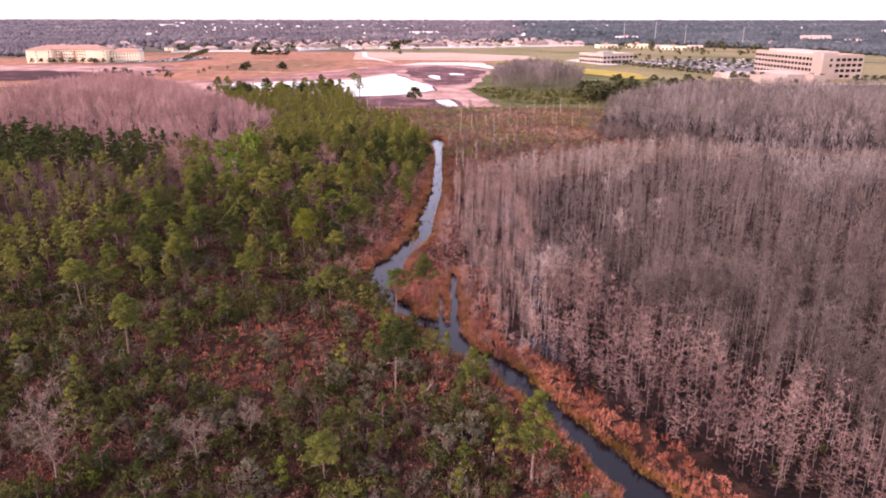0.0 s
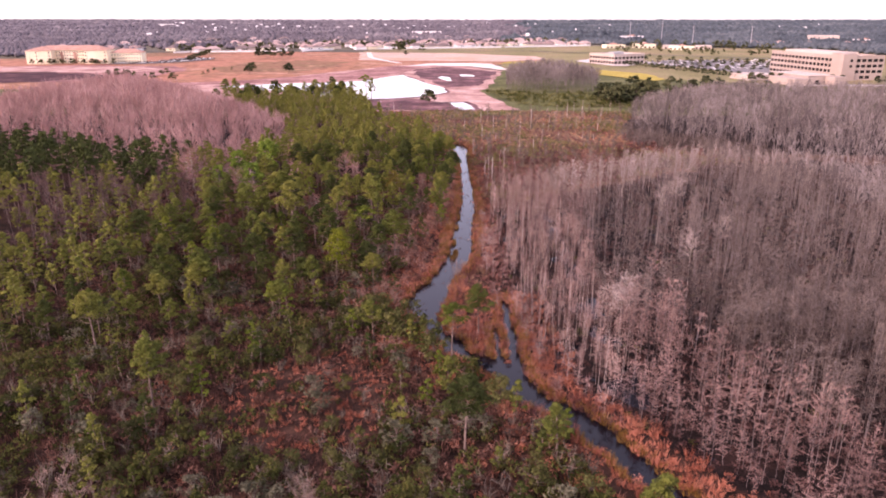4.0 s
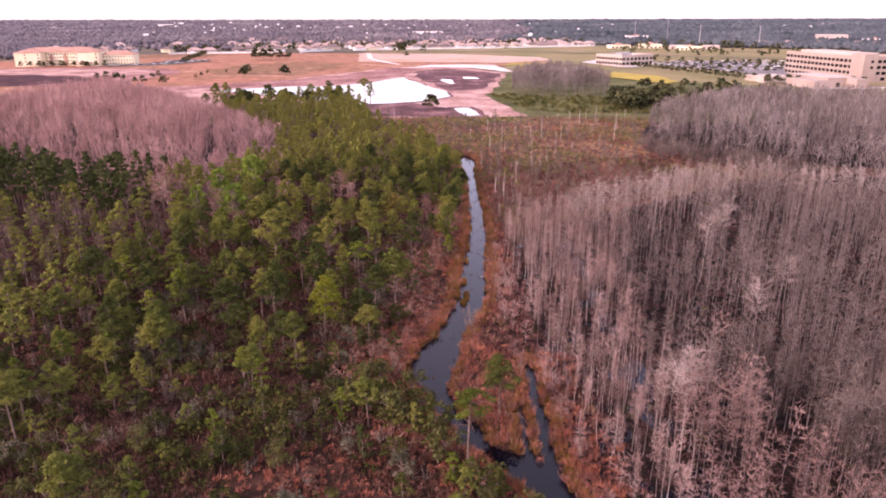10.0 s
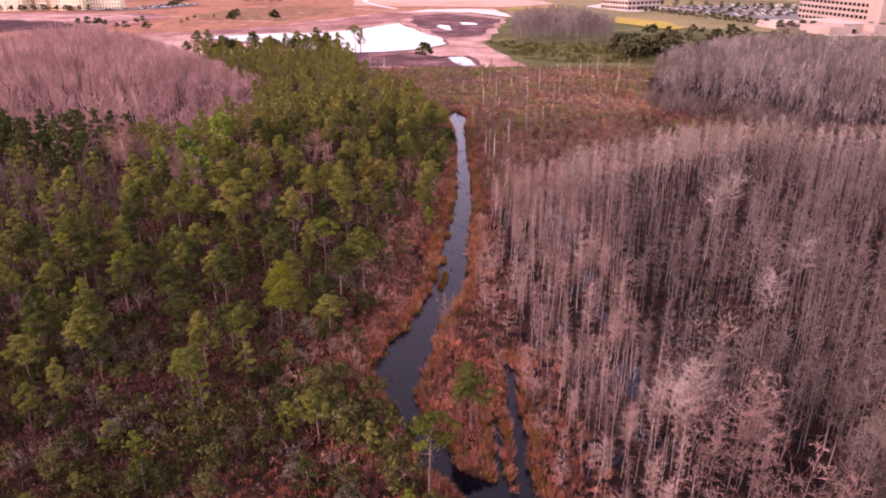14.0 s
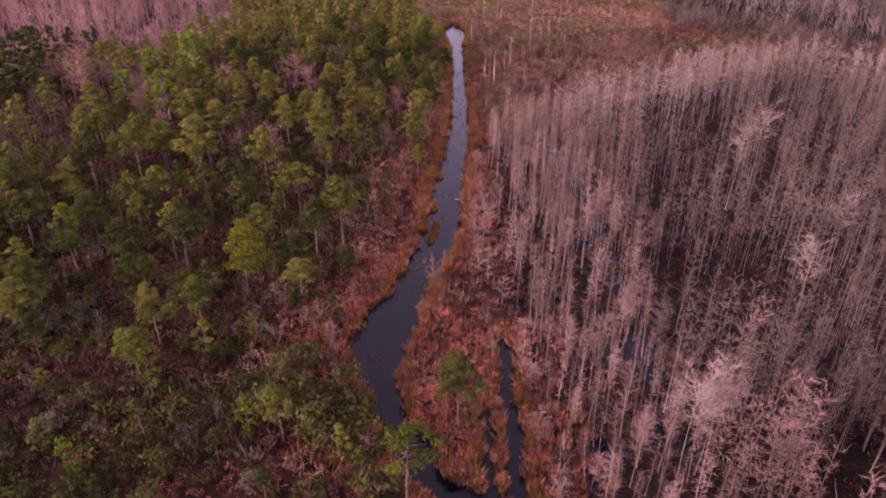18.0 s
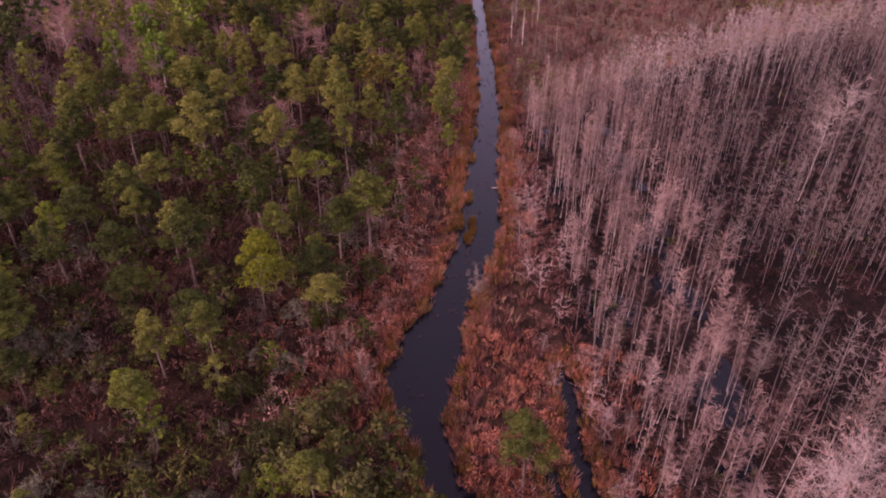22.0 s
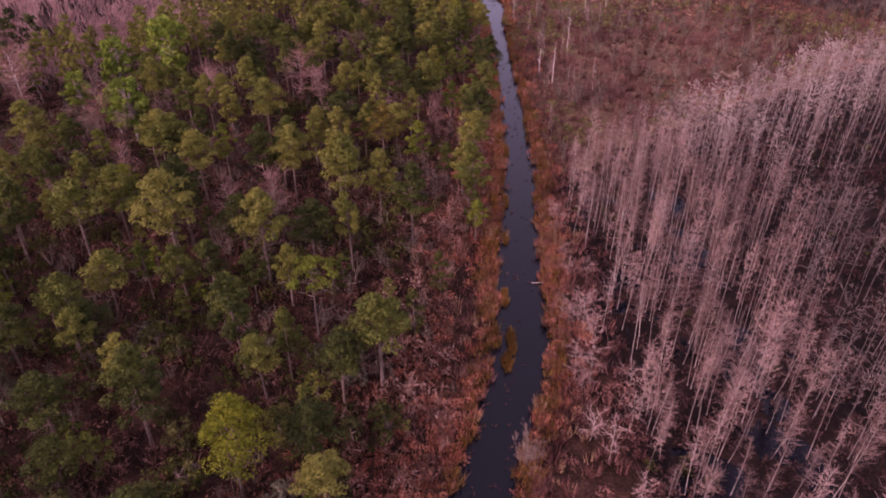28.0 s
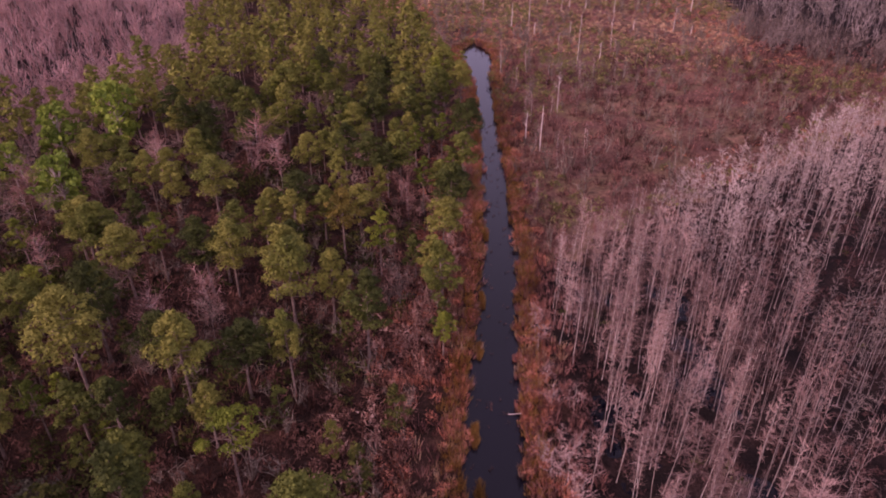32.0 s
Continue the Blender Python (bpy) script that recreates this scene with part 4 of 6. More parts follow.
# ------------------------------------------------------------------ trees: shapes
def pine_shape(g, H, R, lobes, n, size, low=0.5, sides=6, dead=0, flat=False):
    """Trunk and crown of a pine: whorled limbs that carry puffs of needles, widest low in the crown, over a bare trunk."""
    lean = g.normal(size=2) * 0.03 * H
    ks = (0, 0.12, 0.35, 0.6, 0.8, 1) if sides > 4 else (0, 0.3, 1)
    rs = (0.016, 0.0125, 0.0105, 0.008, 0.005, 0.0015) if sides > 4 else (0.015, 0.010, 0.002)
    pts = [(lean[0] * k * k, lean[1] * k * k, H * k * 0.95) for k in ks]
    t0, t1 = Tris(), Tris()
    tube(t0, pts, [H * q for q in rs], sides)
    for i in range(lobes):
        u = (i + g.uniform(0, 0.8)) / lobes
        k = low + (0.95 - low) * u
        a = i * 2.39996 + g.uniform(-0.6, 0.6)
        prof = R * (1 - u ** (3.0 if flat else 1.7)) ** 0.62 * (0.72 + 0.28 * min(1, u * 3.5))
        out = prof * (g.uniform(0.5, 1.0) if i % 3 else g.uniform(0.15, 0.5))
        rl = R * g.uniform(0.22, 0.33) * (1 - 0.2 * u)
        ax = np.array([lean[0] * k * k, lean[1] * k * k, H * k])
        c = ax + (out * math.cos(a), out * math.sin(a), g.uniform(-0.02, 0.03) * H)
        spike(t0, ax - (0, 0, 0.10 * out + 0.2), c, 0.03 + 0.012 * out)
        clump(t1, g, c, rl, n, size, g.uniform(0.55, 0.8))
    clump(t1, g, (lean[0], lean[1], H * 0.955), R * 0.24, n, size, 0.9)
    for i in range(dead):
        k = low * g.uniform(0.7, 1.02)
        a = g.uniform(0, 6.28)
        p = np.array([lean[0] * k * k, lean[1] * k * k, H * k])
        q = p + (R * 0.75 * math.cos(a), R * 0.75 * math.sin(a), g.uniform(-0.2, 0.7))
        spike(t0, p, q, 0.06)
        for j in range(4):
            w = p + (q - p) * g.uniform(0.4, 0.95)
            spike(t0, w, w + g.normal(size=3) * 0.5, 0.03)
    return t0.get(), t1.get()


def cypress_shape(g, H, R, branches, twigs, low=0.42, sides=5, tw=0.05, up=0.0):
    """A leafless cypress: flared pale trunk with a slight bend, short ragged limbs and a haze of twigs in the upper part."""
    t0, t1 = Tris(), Tris()
    lean, bow = g.normal(size=2) * 0.035 * H, g.normal(size=2) * 0.012 * H
    axis = lambda k: np.array([lean[0] * k + bow[0] * math.sin(3.1 * k), lean[1] * k + bow[1] * math.sin(3.1 * k), H * k])
    ks = (0, 0.05, 0.3, 0.65, 1) if sides > 3 else (0, 0.3, 1)
    rad = [0.0068 * H, 0.0032 * H, 0.0027 * H, 0.002 * H, 0.0007 * H] if sides > 3 else [0.008 * H, 0.0048 * H, 0.0018 * H]
    tube(t0, [axis(k) for k in ks], rad, sides)
    for i in range(branches):
        u = ((i + g.uniform(0, 1)) / branches) ** 0.85
        k = low + (1 - low) * u
        a = i * 2.39996 + g.uniform(-0.9, 0.9)
        r = R * (0.35 + 0.65 * math.sin(math.pi * (0.10 + 0.82 * u))) * g.uniform(0.35, 1.2)
        p = axis(k)
        q = p + (r * math.cos(a), r * math.sin(a), r * g.uniform(0.0 + up, 1.0 + up))
        spike(t0, p, q, 0.007 + 0.007 * r)
        w = p + (q - p) * g.uniform(0.2, 1.05, (twigs, 1))
        d = (q - p) * 0.28 + g.normal(size=(twigs, 3)) * (0.36, 0.36, 0.36 + 0.2 * up) * r + (0, 0, 0.10 + 0.45 * up * r)
        sd = np.cross(d, g.normal(size=(twigs, 3)))
        sd *= tw / 2 / (np.linalg.norm(sd, axis=1)[:, None] + 1e-9)
        t1.add(np.stack([w - sd, w + sd, w + d], 1), np.arange(3 * twigs))
    return t0.get(), t1.get()


def broadleaf_shape(g, H, R, clusters, n, size):
    t0, t1 = Tris(), Tris()
    tube(t0, [(0, 0, 0), (0.1, 0, H * 0.3), (0.1, 0.15, H * 0.7)], [0.02 * H, 0.014 * H, 0.006 * H], 6)
    for i in range(clusters):
        a, u = g.uniform(0, 6.28), g.uniform(0, 1)
        r = R * g.uniform(0.3, 1) * math.sqrt(max(0.05, 1 - (u - 0.3) ** 2 * 1.9))
        c = np.array([r * math.cos(a), r * math.sin(a), H * (0.3 + 0.66 * u)])
        spike(t0, (0.05, 0, H * (0.25 + 0.4 * u)), c, 0.06)
        clump(t1, g, c, R * g.uniform(0.2, 0.32), n, size * 1.15, 0.8)
    return t0.get(), t1.get()


def bare_shape(g, H, R, limbs, subs, tw=0.05):
    """A leafless broad-crowned tree: a crooked leader with kinked limbs up its length, side shoots and fine twigs."""
    t0, t1 = Tris(), Tris()
    lean = g.normal(size=2) * 0.05 * H
    axis = lambda k: np.array([lean[0] * k + 0.02 * H * math.sin(7 * k), lean[1] * k + 0.02 * H * math.sin(5 * k + 1), H * k])
    ks = (0, 0.06, 0.25, 0.45, 0.7, 0.92)
    tube(t0, [axis(k) for k in ks], [q * H for q in (0.016, 0.011, 0.009, 0.007, 0.004, 0.001)], 6)
    for i in range(limbs):
        u = (i + g.uniform(0, 1)) / limbs
        k = 0.2 + 0.68 * u
        a = i * 2.4 + g.uniform(-0.6, 0.6)
        r = R * (0.45 + 0.55 * math.sin(math.pi * (0.2 + 0.7 * u))) * g.uniform(0.55, 1.1)
        p = axis(k)
        d = np.array([r * math.cos(a), r * math.sin(a), r * g.uniform(0.45, 1.2)])
        mid = p + d * 0.5 + g.normal(size=3) * 0.10 * r
        q = p + d + (0, 0, 0.12 * r)
        tube(t0, [p, mid, q], [0.0032 * H, 0.002 * H, 0.0006 * H], 4)
        for j in range(subs):
            c = mid + (q - mid) * g.uniform(-0.6, 1.0)
            e = c + g.normal(size=3) * 0.20 * r + d * 0.16
            spike(t0, c, e, 0.014)
            w = c + (e - c) * g.uniform(0.2, 1.1, (8, 1))
            dd = g.normal(size=(8, 3)) * 0.13 * r + d * 0.08
            sd = np.cross(dd, g.normal(size=(8, 3)))
            sd *= tw / 2 / (np.linalg.norm(sd, axis=1)[:, None] + 1e-9)
            t1.add(np.stack([w - sd, w + sd, w + dd], 1), np.arange(24))
    return t0.get(), t1.get()


def joined(a, b):
    (v0, f0, m0), (v1, f1, m1) = a, b
    return np.concatenate([v0, v1]), np.concatenate([f0, f1 + len(v0)]), np.concatenate([m0 * 0, m1 * 0 + 1])


def tree_thing(name, shape, mats, label, category, group, crown="crown"):
    """A tree as a thing: trunk and crown."""
    e = empty(name, Matrix.Identity(4), label, category, group)
    (v, f, _), (v1, f1, _) = shape
    part_mesh("trunk", link_mesh("trunk", v, f, [mats[0]], None, True), e)
    part_mesh(crown, link_mesh(crown, v1, f1, [mats[1]]), e)["kind"] = "stuff"
    return e


USED = set()


def stand(proto, x, y, turn, sw, sh):
    m = pose(x, y, float(ground_z(x, y)) - 0.05, 0, 0, turn)
    if proto not in USED:
        USED.add(proto)
        proto.matrix_world = m
        ob = proto
    else:
        ob = copy_thing(proto, m)
    ob.scale = (sw, sw, sh)
    return ob


G = np.random.default_rng(11)
PINE_LABEL = "slash pine with loose olive-green crown on a bare trunk"
PINE = [tree_thing("pine_tree", pine_shape(G, 12.0, R, c + 10, 92, 0.30, low, dead=dd), (M_PBARK, M_NEEDLE), PINE_LABEL, "pine tree", "pines by the creek")
        for R, c, low, dd in ((2.9, 26, 0.52, 3), (2.5, 24, 0.48, 3), (3.1, 28, 0.58, 5), (2.4, 24, 0.42, 2), (2.8, 22, 0.62, 6), (2.2, 22, 0.44, 2), (3.2, 30, 0.52, 4), (2.6, 24, 0.56, 5))]
PINE_FLAT = tree_thing("pine_tree", pine_shape(G, 12.0, 3.0, 18, 90, 0.30, 0.74, dead=10, flat=True), (M_PBARK, M_NEEDLE3), "slash pine with flat green top and dead grey lower limbs", "pine tree", "pines by the creek")
PINE_BRIGHT = tree_thing("pine_tree", pine_shape(G, 12.0, 3.7, 46, 100, 0.28, 0.46, dead=3), (M_PBARK, M_NEEDLE2), "broad bright yellow-green pine among darker scrub", "pine tree", "pines by the creek")
PINE_RUSTY = tree_thing("pine_tree", pine_shape(G, 12.0, 2.8, 30, 90, 0.30, 0.52, dead=4), (M_PBARK, M_NEEDLER), "pine with rust-tinged yellow-green crown", "pine tree", "pines by the creek")
PINE_SLIM = tree_thing("pine_tree", pine_shape(G, 12.0, 2.2, 26, 80, 0.28, 0.5, dead=3), (M_PBARK, M_NEEDLE3), "slim green pine with small pointed crown beside the creek", "pine tree", "pines by the creek")
PINE_YOUNG = [tree_thing("young_pine", pine_shape(G, 6.0, 1.7, 14, 34, 0.36, 0.18, 5), (M_PBARK, m), "young bushy green pine in scrub", "pine tree", "young pines in scrub") for m in (M_SHRUB, M_NEEDLE, M_NEEDLE3)]
MYRTLE = [tree_thing("shrub", broadleaf_shape(G, 4.0, 2.2, 26, 20, 0.34), (M_PBARK, m), lab, "shrub", "evergreen shrubs in scrub") for m, lab in ((M_SHRUB, "dark green evergreen shrub in scrub"), (M_OLIVED, "olive-green rounded shrub in scrub"), (M_GREYG, "grey-green wispy shrub in scrub"))]
LEAFY = [tree_thing("broadleaf_tree", broadleaf_shape(G, 9.0, 2.8, 46, 30, 0.5), (M_CBARK, M_LEAF), "fresh bright-green leafy tree among pines", "tree", "bright leafy trees") for _ in range(2)]
BARE = [tree_thing("bare_tree", bare_shape(G, 9.0, 2.5, 20, 12, 0.05), (M_PALEBARK, M_BTWIG), "leafless pale-grey tree with spreading twigs", "bare tree", "bare pale trees") for _ in range(3)]
PINKT = [tree_thing("bare_tree", cypress_shape(G, 10.0, 2.4, 44, 22, 0.3), (M_CBARK, M_RTWIG), "leafless dull-red cypress standing among pines", "bare tree", "rosy cypresses among pines") for _ in range(2)]
CYP = [tree_thing("cypress_tree", cypress_shape(G, 12.0, R * 0.66, b + 12, 18, low, tw=0.030), (M_CBARK, M_CTWIG), "leafless pinkish-grey cypress with slim pale trunk", "cypress tree", "bare cypress stand")
       for R, b, low in ((1.55, 34, 0.34), (1.35, 30, 0.42), (1.9, 38, 0.38), (1.2, 28, 0.30), (2.2, 40, 0.44), (1.5, 32, 0.46), (1.7, 36, 0.30), (1.3, 28, 0.48))]

CYP_GREY = [tree_thing("cypress_tree", cypress_shape(G, 12.0, R * 0.72, b + 16, 18, low, tw=0.034), (M_CBARK2, M_GTWIG), "leafless grey cypress over dark swamp ground, shade painted into its colour", "cypress tree", "bare cypress stand") for R, b, low in ((1.6, 30, 0.5), (1.4, 27, 0.56), (2.0, 34, 0.52))]


CYP_TALL = [tree_thing("cypress_tree", cypress_shape(G, 12.0, 2.3, 30, 22, low, tw=0.036), (M_CBARK, M_WTWIG), "tall pale grey cypress with spreading bare crown", "cypress tree", "bare cypress stand") for low in (0.55, 0.62)]


def snag_shape(g, H):
    t = Tris()
    tube(t, [(0, 0, 0), (0.05, 0.03, H * 0.5), (0.1, -0.05, H)], [0.022 * H + 0.06, 0.015 * H + 0.05, 0.06], 6)
    t1 = Tris()
    for i in range(5):
        a, k = g.uniform(0, 6.28), g.uniform(0.45, 0.95)
        p = np.array([0.05, 0, H * k])
        q = p + (1.2 * math.cos(a), 1.2 * math.sin(a), g.uniform(0.2, 1.0))
        spike(t1, p, q, 0.08)
        spike(t1, (p + q) / 2, (p + q) / 2 + g.normal(size=3) * 0.5, 0.04)
    return t.get(), t1.get()


SNAGS = [tree_thing("dead_snag", snag_shape(G, h), (M_SNAG, M_SNAG), "bleached dead tree trunk with broken limbs", "dead tree", "dead snags in marsh", "limbs") for h in (5.0, 7.0, 9.0)]

# ------------------------------------------------------------------ trees that can be recognised: x, y, height
KNOWN_PINES = [(-28.5, 199.7, 13.7), (-19.1, 194.9, 12.5), (-48.7, 188, 15), (-49, 194, 14), (-60, 188, 13.7), (-36.9, 186.3, 14), (-21, 167.4, 13.3), (-35.9, 169.5, 13.7), (-31.5, 188.7, 11),
               (-42.8, 160, 13.5), (-26.5, 157.2, 9), (-69.4, 189.7, 13), (-10.8, 213.1, 12)]
KNOWN_PINES2 = [(-72.9, 180.4, 9), (-50.3, 205.4, 12), (-46.5, 165, 9.8), (-30.1, 205.6, 12.4), (-59.7, 160.8, 10), (-38.9, 149, 8.3), (-37.6, 174, 11.2), (-69.3, 122.8, 11.6), (-51.9, 103.5, 12.2),
                (-7.2, 93.5, 11.9), (10.9, 71.7, 13.7), (-3.6, 130, 9.6), (4.8, 93.1, 7.9), (-14.5, 71.7, 7.5), (-22.3, 127.4, 8)]
KNOWN_FLAT = [(-29, 175.2, 12), (-8.6, 118, 11.5)]
KNOWN_BRIGHT = [(-32.7, 154.5, 12.4)]
BANK_PINES = [(-13.4, 276.4, 9), (-11.2, 247.9, 10), (-9.8, 222.5, 9), (-14.3, 210.8, 8), (-10.5, 195.3, 7), (-13.9, 230.3, 10), (-15.1, 254.9, 11), (-8.9, 237.7, 8)]
KNOWN_YOUNG = [(-13, 121, 6), (-15.5, 124.5, 5.5), (-10.5, 114, 5), (-5.5, 110.5, 5.5), (0.5, 103, 6), (6.5, 97, 5), (-10.4, 198, 6.5), (-27.5, 161.1, 7.3), (-39, 134.6, 7), (-30.6, 145.7, 4.3), (-20.2, 149.2, 4.6), (-26, 128, 6), (-33, 122, 5)]
KNOWN_LEAFY = [(-68.9, 226.9, 9.5), (-69.8, 251, 12), (-79.2, 248, 9.5), (-73, 230, 7), (-83, 238, 7)]
KNOWN_PINK = [(-42.1, 239.3, 10.5), (-74.4, 226.8, 8.5), (-38, 238, 8), (-87.9, 229, 14), (-92, 236, 11), (-60, 243, 7.5)]
KNOWN_BARE = [(-47.5, 71.6, 12.5), (-31.3, 75, 8.2), (-26, 81.2, 6), (-16, 205, 6)]
KNOWN_SHRUBS = [(-20, 131, 5.2), (-16.5, 134, 5), (-23.5, 136, 5.4), (-14.8, 129.5, 4.6), (-19, 127, 6), (-25.5, 130, 5), (-13, 125, 5), (-21.5, 139, 4.2), (-11.5, 119, 5), (-6.5, 112, 5), (-1.5, 105.5, 5), (-28, 133, 4.6)]
TALL_CYP = [(20.4, 123.4, 14), (39.1, 145.1, 14.5), (52.1, 161.7, 13), (49.7, 188.8, 16.5), (44, 183, 15), (18.2, 122.2, 13)]
for _i, (_x, _y, _h) in enumerate(KNOWN_PINES + KNOWN_PINES2):
    _s = _h / 12
    stand(PINE[_i * 3 % 8], _x, _y, _i * 77, (0.35 + 0.65 * _s) * 1.2, _s)
for _x, _y, _h in KNOWN_FLAT:
    stand(PINE_FLAT, _x, _y, 40 + _x, 1.0, _h / 12)
stand(PINE_RUSTY, -24.7, 216.8, 20, 1.05, 11.5 / 12)
stand(PINE_SLIM, -19, 211.2, 60, 1.0, 11 / 12)
for _x, _y, _h in KNOWN_BRIGHT:
    stand(PINE_BRIGHT, _x, _y, 10, 1.0, _h / 12)
for _i, (_x, _y, _h) in enumerate(BANK_PINES):
    stand(PINE_SLIM if _i % 3 else PINE[_i], min(_x, float(np.interp(_y, CREEK_Y, CREEK_L)) - 2.0), _y, _i * 80, 0.8, _h / 12)
for _i, (_x, _y, _h) in enumerate(KNOWN_YOUNG):
    stand(PINE_YOUNG[_i % 3], _x, _y, _i * 50, 0.5 + _h / 12, _h / 6)
for _i, (_x, _y, _h) in enumerate(KNOWN_LEAFY):
    stand(LEAFY[_i % 2], _x, _y, _i * 90, _h / 7.0, _h / 7.4)
for _i, (_x, _y, _h) in enumerate(KNOWN_PINK):
    stand(PINKT[_i % 2], _x, _y, _i * 60, _h / 9, _h / 9)
for _i in range(26):
    _x, _y = float(G.uniform(-92, -14)), float(G.uniform(196, 335))
    stand(PINKT[_i % 2], _x, _y, _i * 55, float(G.uniform(0.6, 0.85)), float(G.uniform(0.65, 0.95)))
for _i, (_x, _y, _h) in enumerate(KNOWN_BARE):
    stand(BARE[_i % 3], _x, _y, _i * 60, _h / 9, _h / 9)
for _i, (_x, _y, _h) in enumerate(KNOWN_SHRUBS):
    stand(MYRTLE[1 if _i % 3 else 0], _x, _y, _i * 47, 0.25 + _h / 5, _h / 4)
for _x, _y, _h in ((9, 300, 7), (13, 292, 8), (7, 268, 6.5), (5, 286, 6), (10, 250, 6)):
    stand(CYP[3], _x, _y, _x * 40, 0.8, _h / 12)
stand(BARE[0], -6.9, 157.8, 30, 0.6, 0.5)
for _i in range(34):
    _y = float(G.uniform(226, 330))
    stand(CYP[3], float(G.uniform(3, 4 + (_y - 222) * 0.4)), _y, _i * 50, 0.55, float(G.uniform(0.35, 0.7)))
for _i, (_x, _y, _h) in enumerate(TALL_CYP):
    stand(CYP_TALL[_i % 2], _x, _y, _i * 70, 1.15, _h / 12)
TAKEN = np.array([(-24.7, 216.8), (-19, 211.2)] + [k[:2] for k in KNOWN_PINES + KNOWN_PINES2 + KNOWN_FLAT + KNOWN_BRIGHT + KNOWN_LEAFY + KNOWN_PINK + KNOWN_BARE])


def clear(x, y, r):
    d = np.hypot(x[:, None] - TAKEN[None, :, 0], y[:, None] - TAKEN[None, :, 1])
    lf = np.array([k[:2] for k in KNOWN_LEAFY + KNOWN_PINK])
    e = np.hypot(x[:, None] - lf[None, :, 0], y[:, None] + 5 - lf[None, :, 1])
    return (d.min(1) > r) & (e.min(1) > 6.5)


def seen_side(x, y):
    """The part of the plan that lies between the two sides of the flight's outlook."""
    far = np.maximum(y, 46)
    return (x < 0.76 * far + 14) & (x > -0.76 * far - 24)


def near(x, y):
    """Distance on the plan from the middle stretch of the creek."""
    return np.hypot(np.maximum(0, np.abs(x + 10) - 0), np.maximum(0, np.abs(y - 165) - 45))


def rows(x, y, turn, sw, sh):
    return np.stack([x, y, ground_z(x, y) - 0.05, turn, sw, sh], 1)


# ------------------------------------------------------------------ pines
ROSY_GLADE = [(-140, 172), (-90, 168), (-74, 196), (-84, 226), (-140, 228)]


def pine_wood():
    g = np.random.default_rng(3)
    x, y = scatter(g, (-345, 100, 0, 460), 4.9)
    ok = inside(PINES, x, y) & seen_side(x, y) & clear(x, y, 4.3) & (creek_side(x, y) > np.where(y < 182, 9.0, 2.2)) & (g.random(len(x)) < np.where(x < -75, 0.78, np.where(y > 205, 0.80, 0.60)))
    ok &= ~(inside(ROSY_GLADE, x, y) & (g.random(len(x)) < 0.45))
    x, y = x[ok], y[ok]
    thick = np.clip(np.maximum((y - 175) / 60, (-70 - x) / 40), np.interp(x, [-60, -26], [0.9, 0.3]), 1)
    ok = g.random(len(x)) < thick
    x, y = x[ok], y[ok]
    h = g.uniform(8.5, 13.5, len(x)) * np.clip(0.75 + (y - 140) / 300, 0.7, 1.0)
    west = (x < -98) & (y < 320) & (y > 218 + 10 * wave(x, y, 0.05, 1.0))
    h = np.where(west, h * 1.15 + 1.5, h)
    w = g.uniform(0.85, 1.3, len(x)) * (0.4 + 0.6 * h / 12)
    d = near(x, y)
    order = np.argsort(d)
    for i in order[:185]:
        stand(PINE_SLIM if g.random() < 0.1 else PINE[int(g.integers(0, 8))], x[i], y[i], g.uniform(0, 360), w[i], h[i] / 12)
    r = order[185:]
    dark, r = r[west[r]], r[~west[r]]
    shapes = [joined(*pine_shape(g, 12.0, R, 15, 20, 0.72, low, 4)) for R, low in ((2.8, 0.42), (2.4, 0.38), (3.0, 0.5), (2.5, 0.44), (2.2, 0.34))]
    stuff("pine_wood", shapes, rows(x[r], y[r], g.uniform(0, 6.28, len(r)), w[r], h[r] / 12), [M_PBARK, M_NEEDLE], "dense olive-green pine wood farther from the creek", "pine trees")
    stuff("dark_pine_wood", shapes, rows(x[dark], y[dark], g.uniform(0, 6.28, len(dark)), w[dark] * 1.1, h[dark] / 12), [M_PBARK, M_NEEDLED], "tall dark green pine wood before a rosy cypress stand", "pine trees")


def brown_hardwoods():
    g = np.random.default_rng(29)
    x, y = scatter(g, (-200, 190, -6, 470), 7.5)
    ok = inside(PINES, x, y) & seen_side(x, y) & (creek_side(x, y) > 3) & (g.random(len(x)) < np.clip((y - 200) / 130, 0.12, 0.55))
    x, y = x[ok], y[ok]
    h = g.uniform(5.5, 9.5, len(x))
    shapes = [joined(*cypress_shape(g, 12.0, R, 34, 12, low, 4, 0.07)) for R, low in ((2.6, 0.3), (2.2, 0.35), (3.0, 0.4))]
    stuff("brown_hardwoods", shapes, rows(x, y, g.uniform(0, 6.28, len(x)), g.uniform(0.65, 0.95, len(x)), h / 12), [M_PBARK, M_BTWIG], "brownish leafless hardwoods among the pines", "bare trees")


RUST_A = [(-42, 114), (-37, 122), (-25, 122), (-18, 114), (-19, 95), (-32, 92), (-42, 101)]


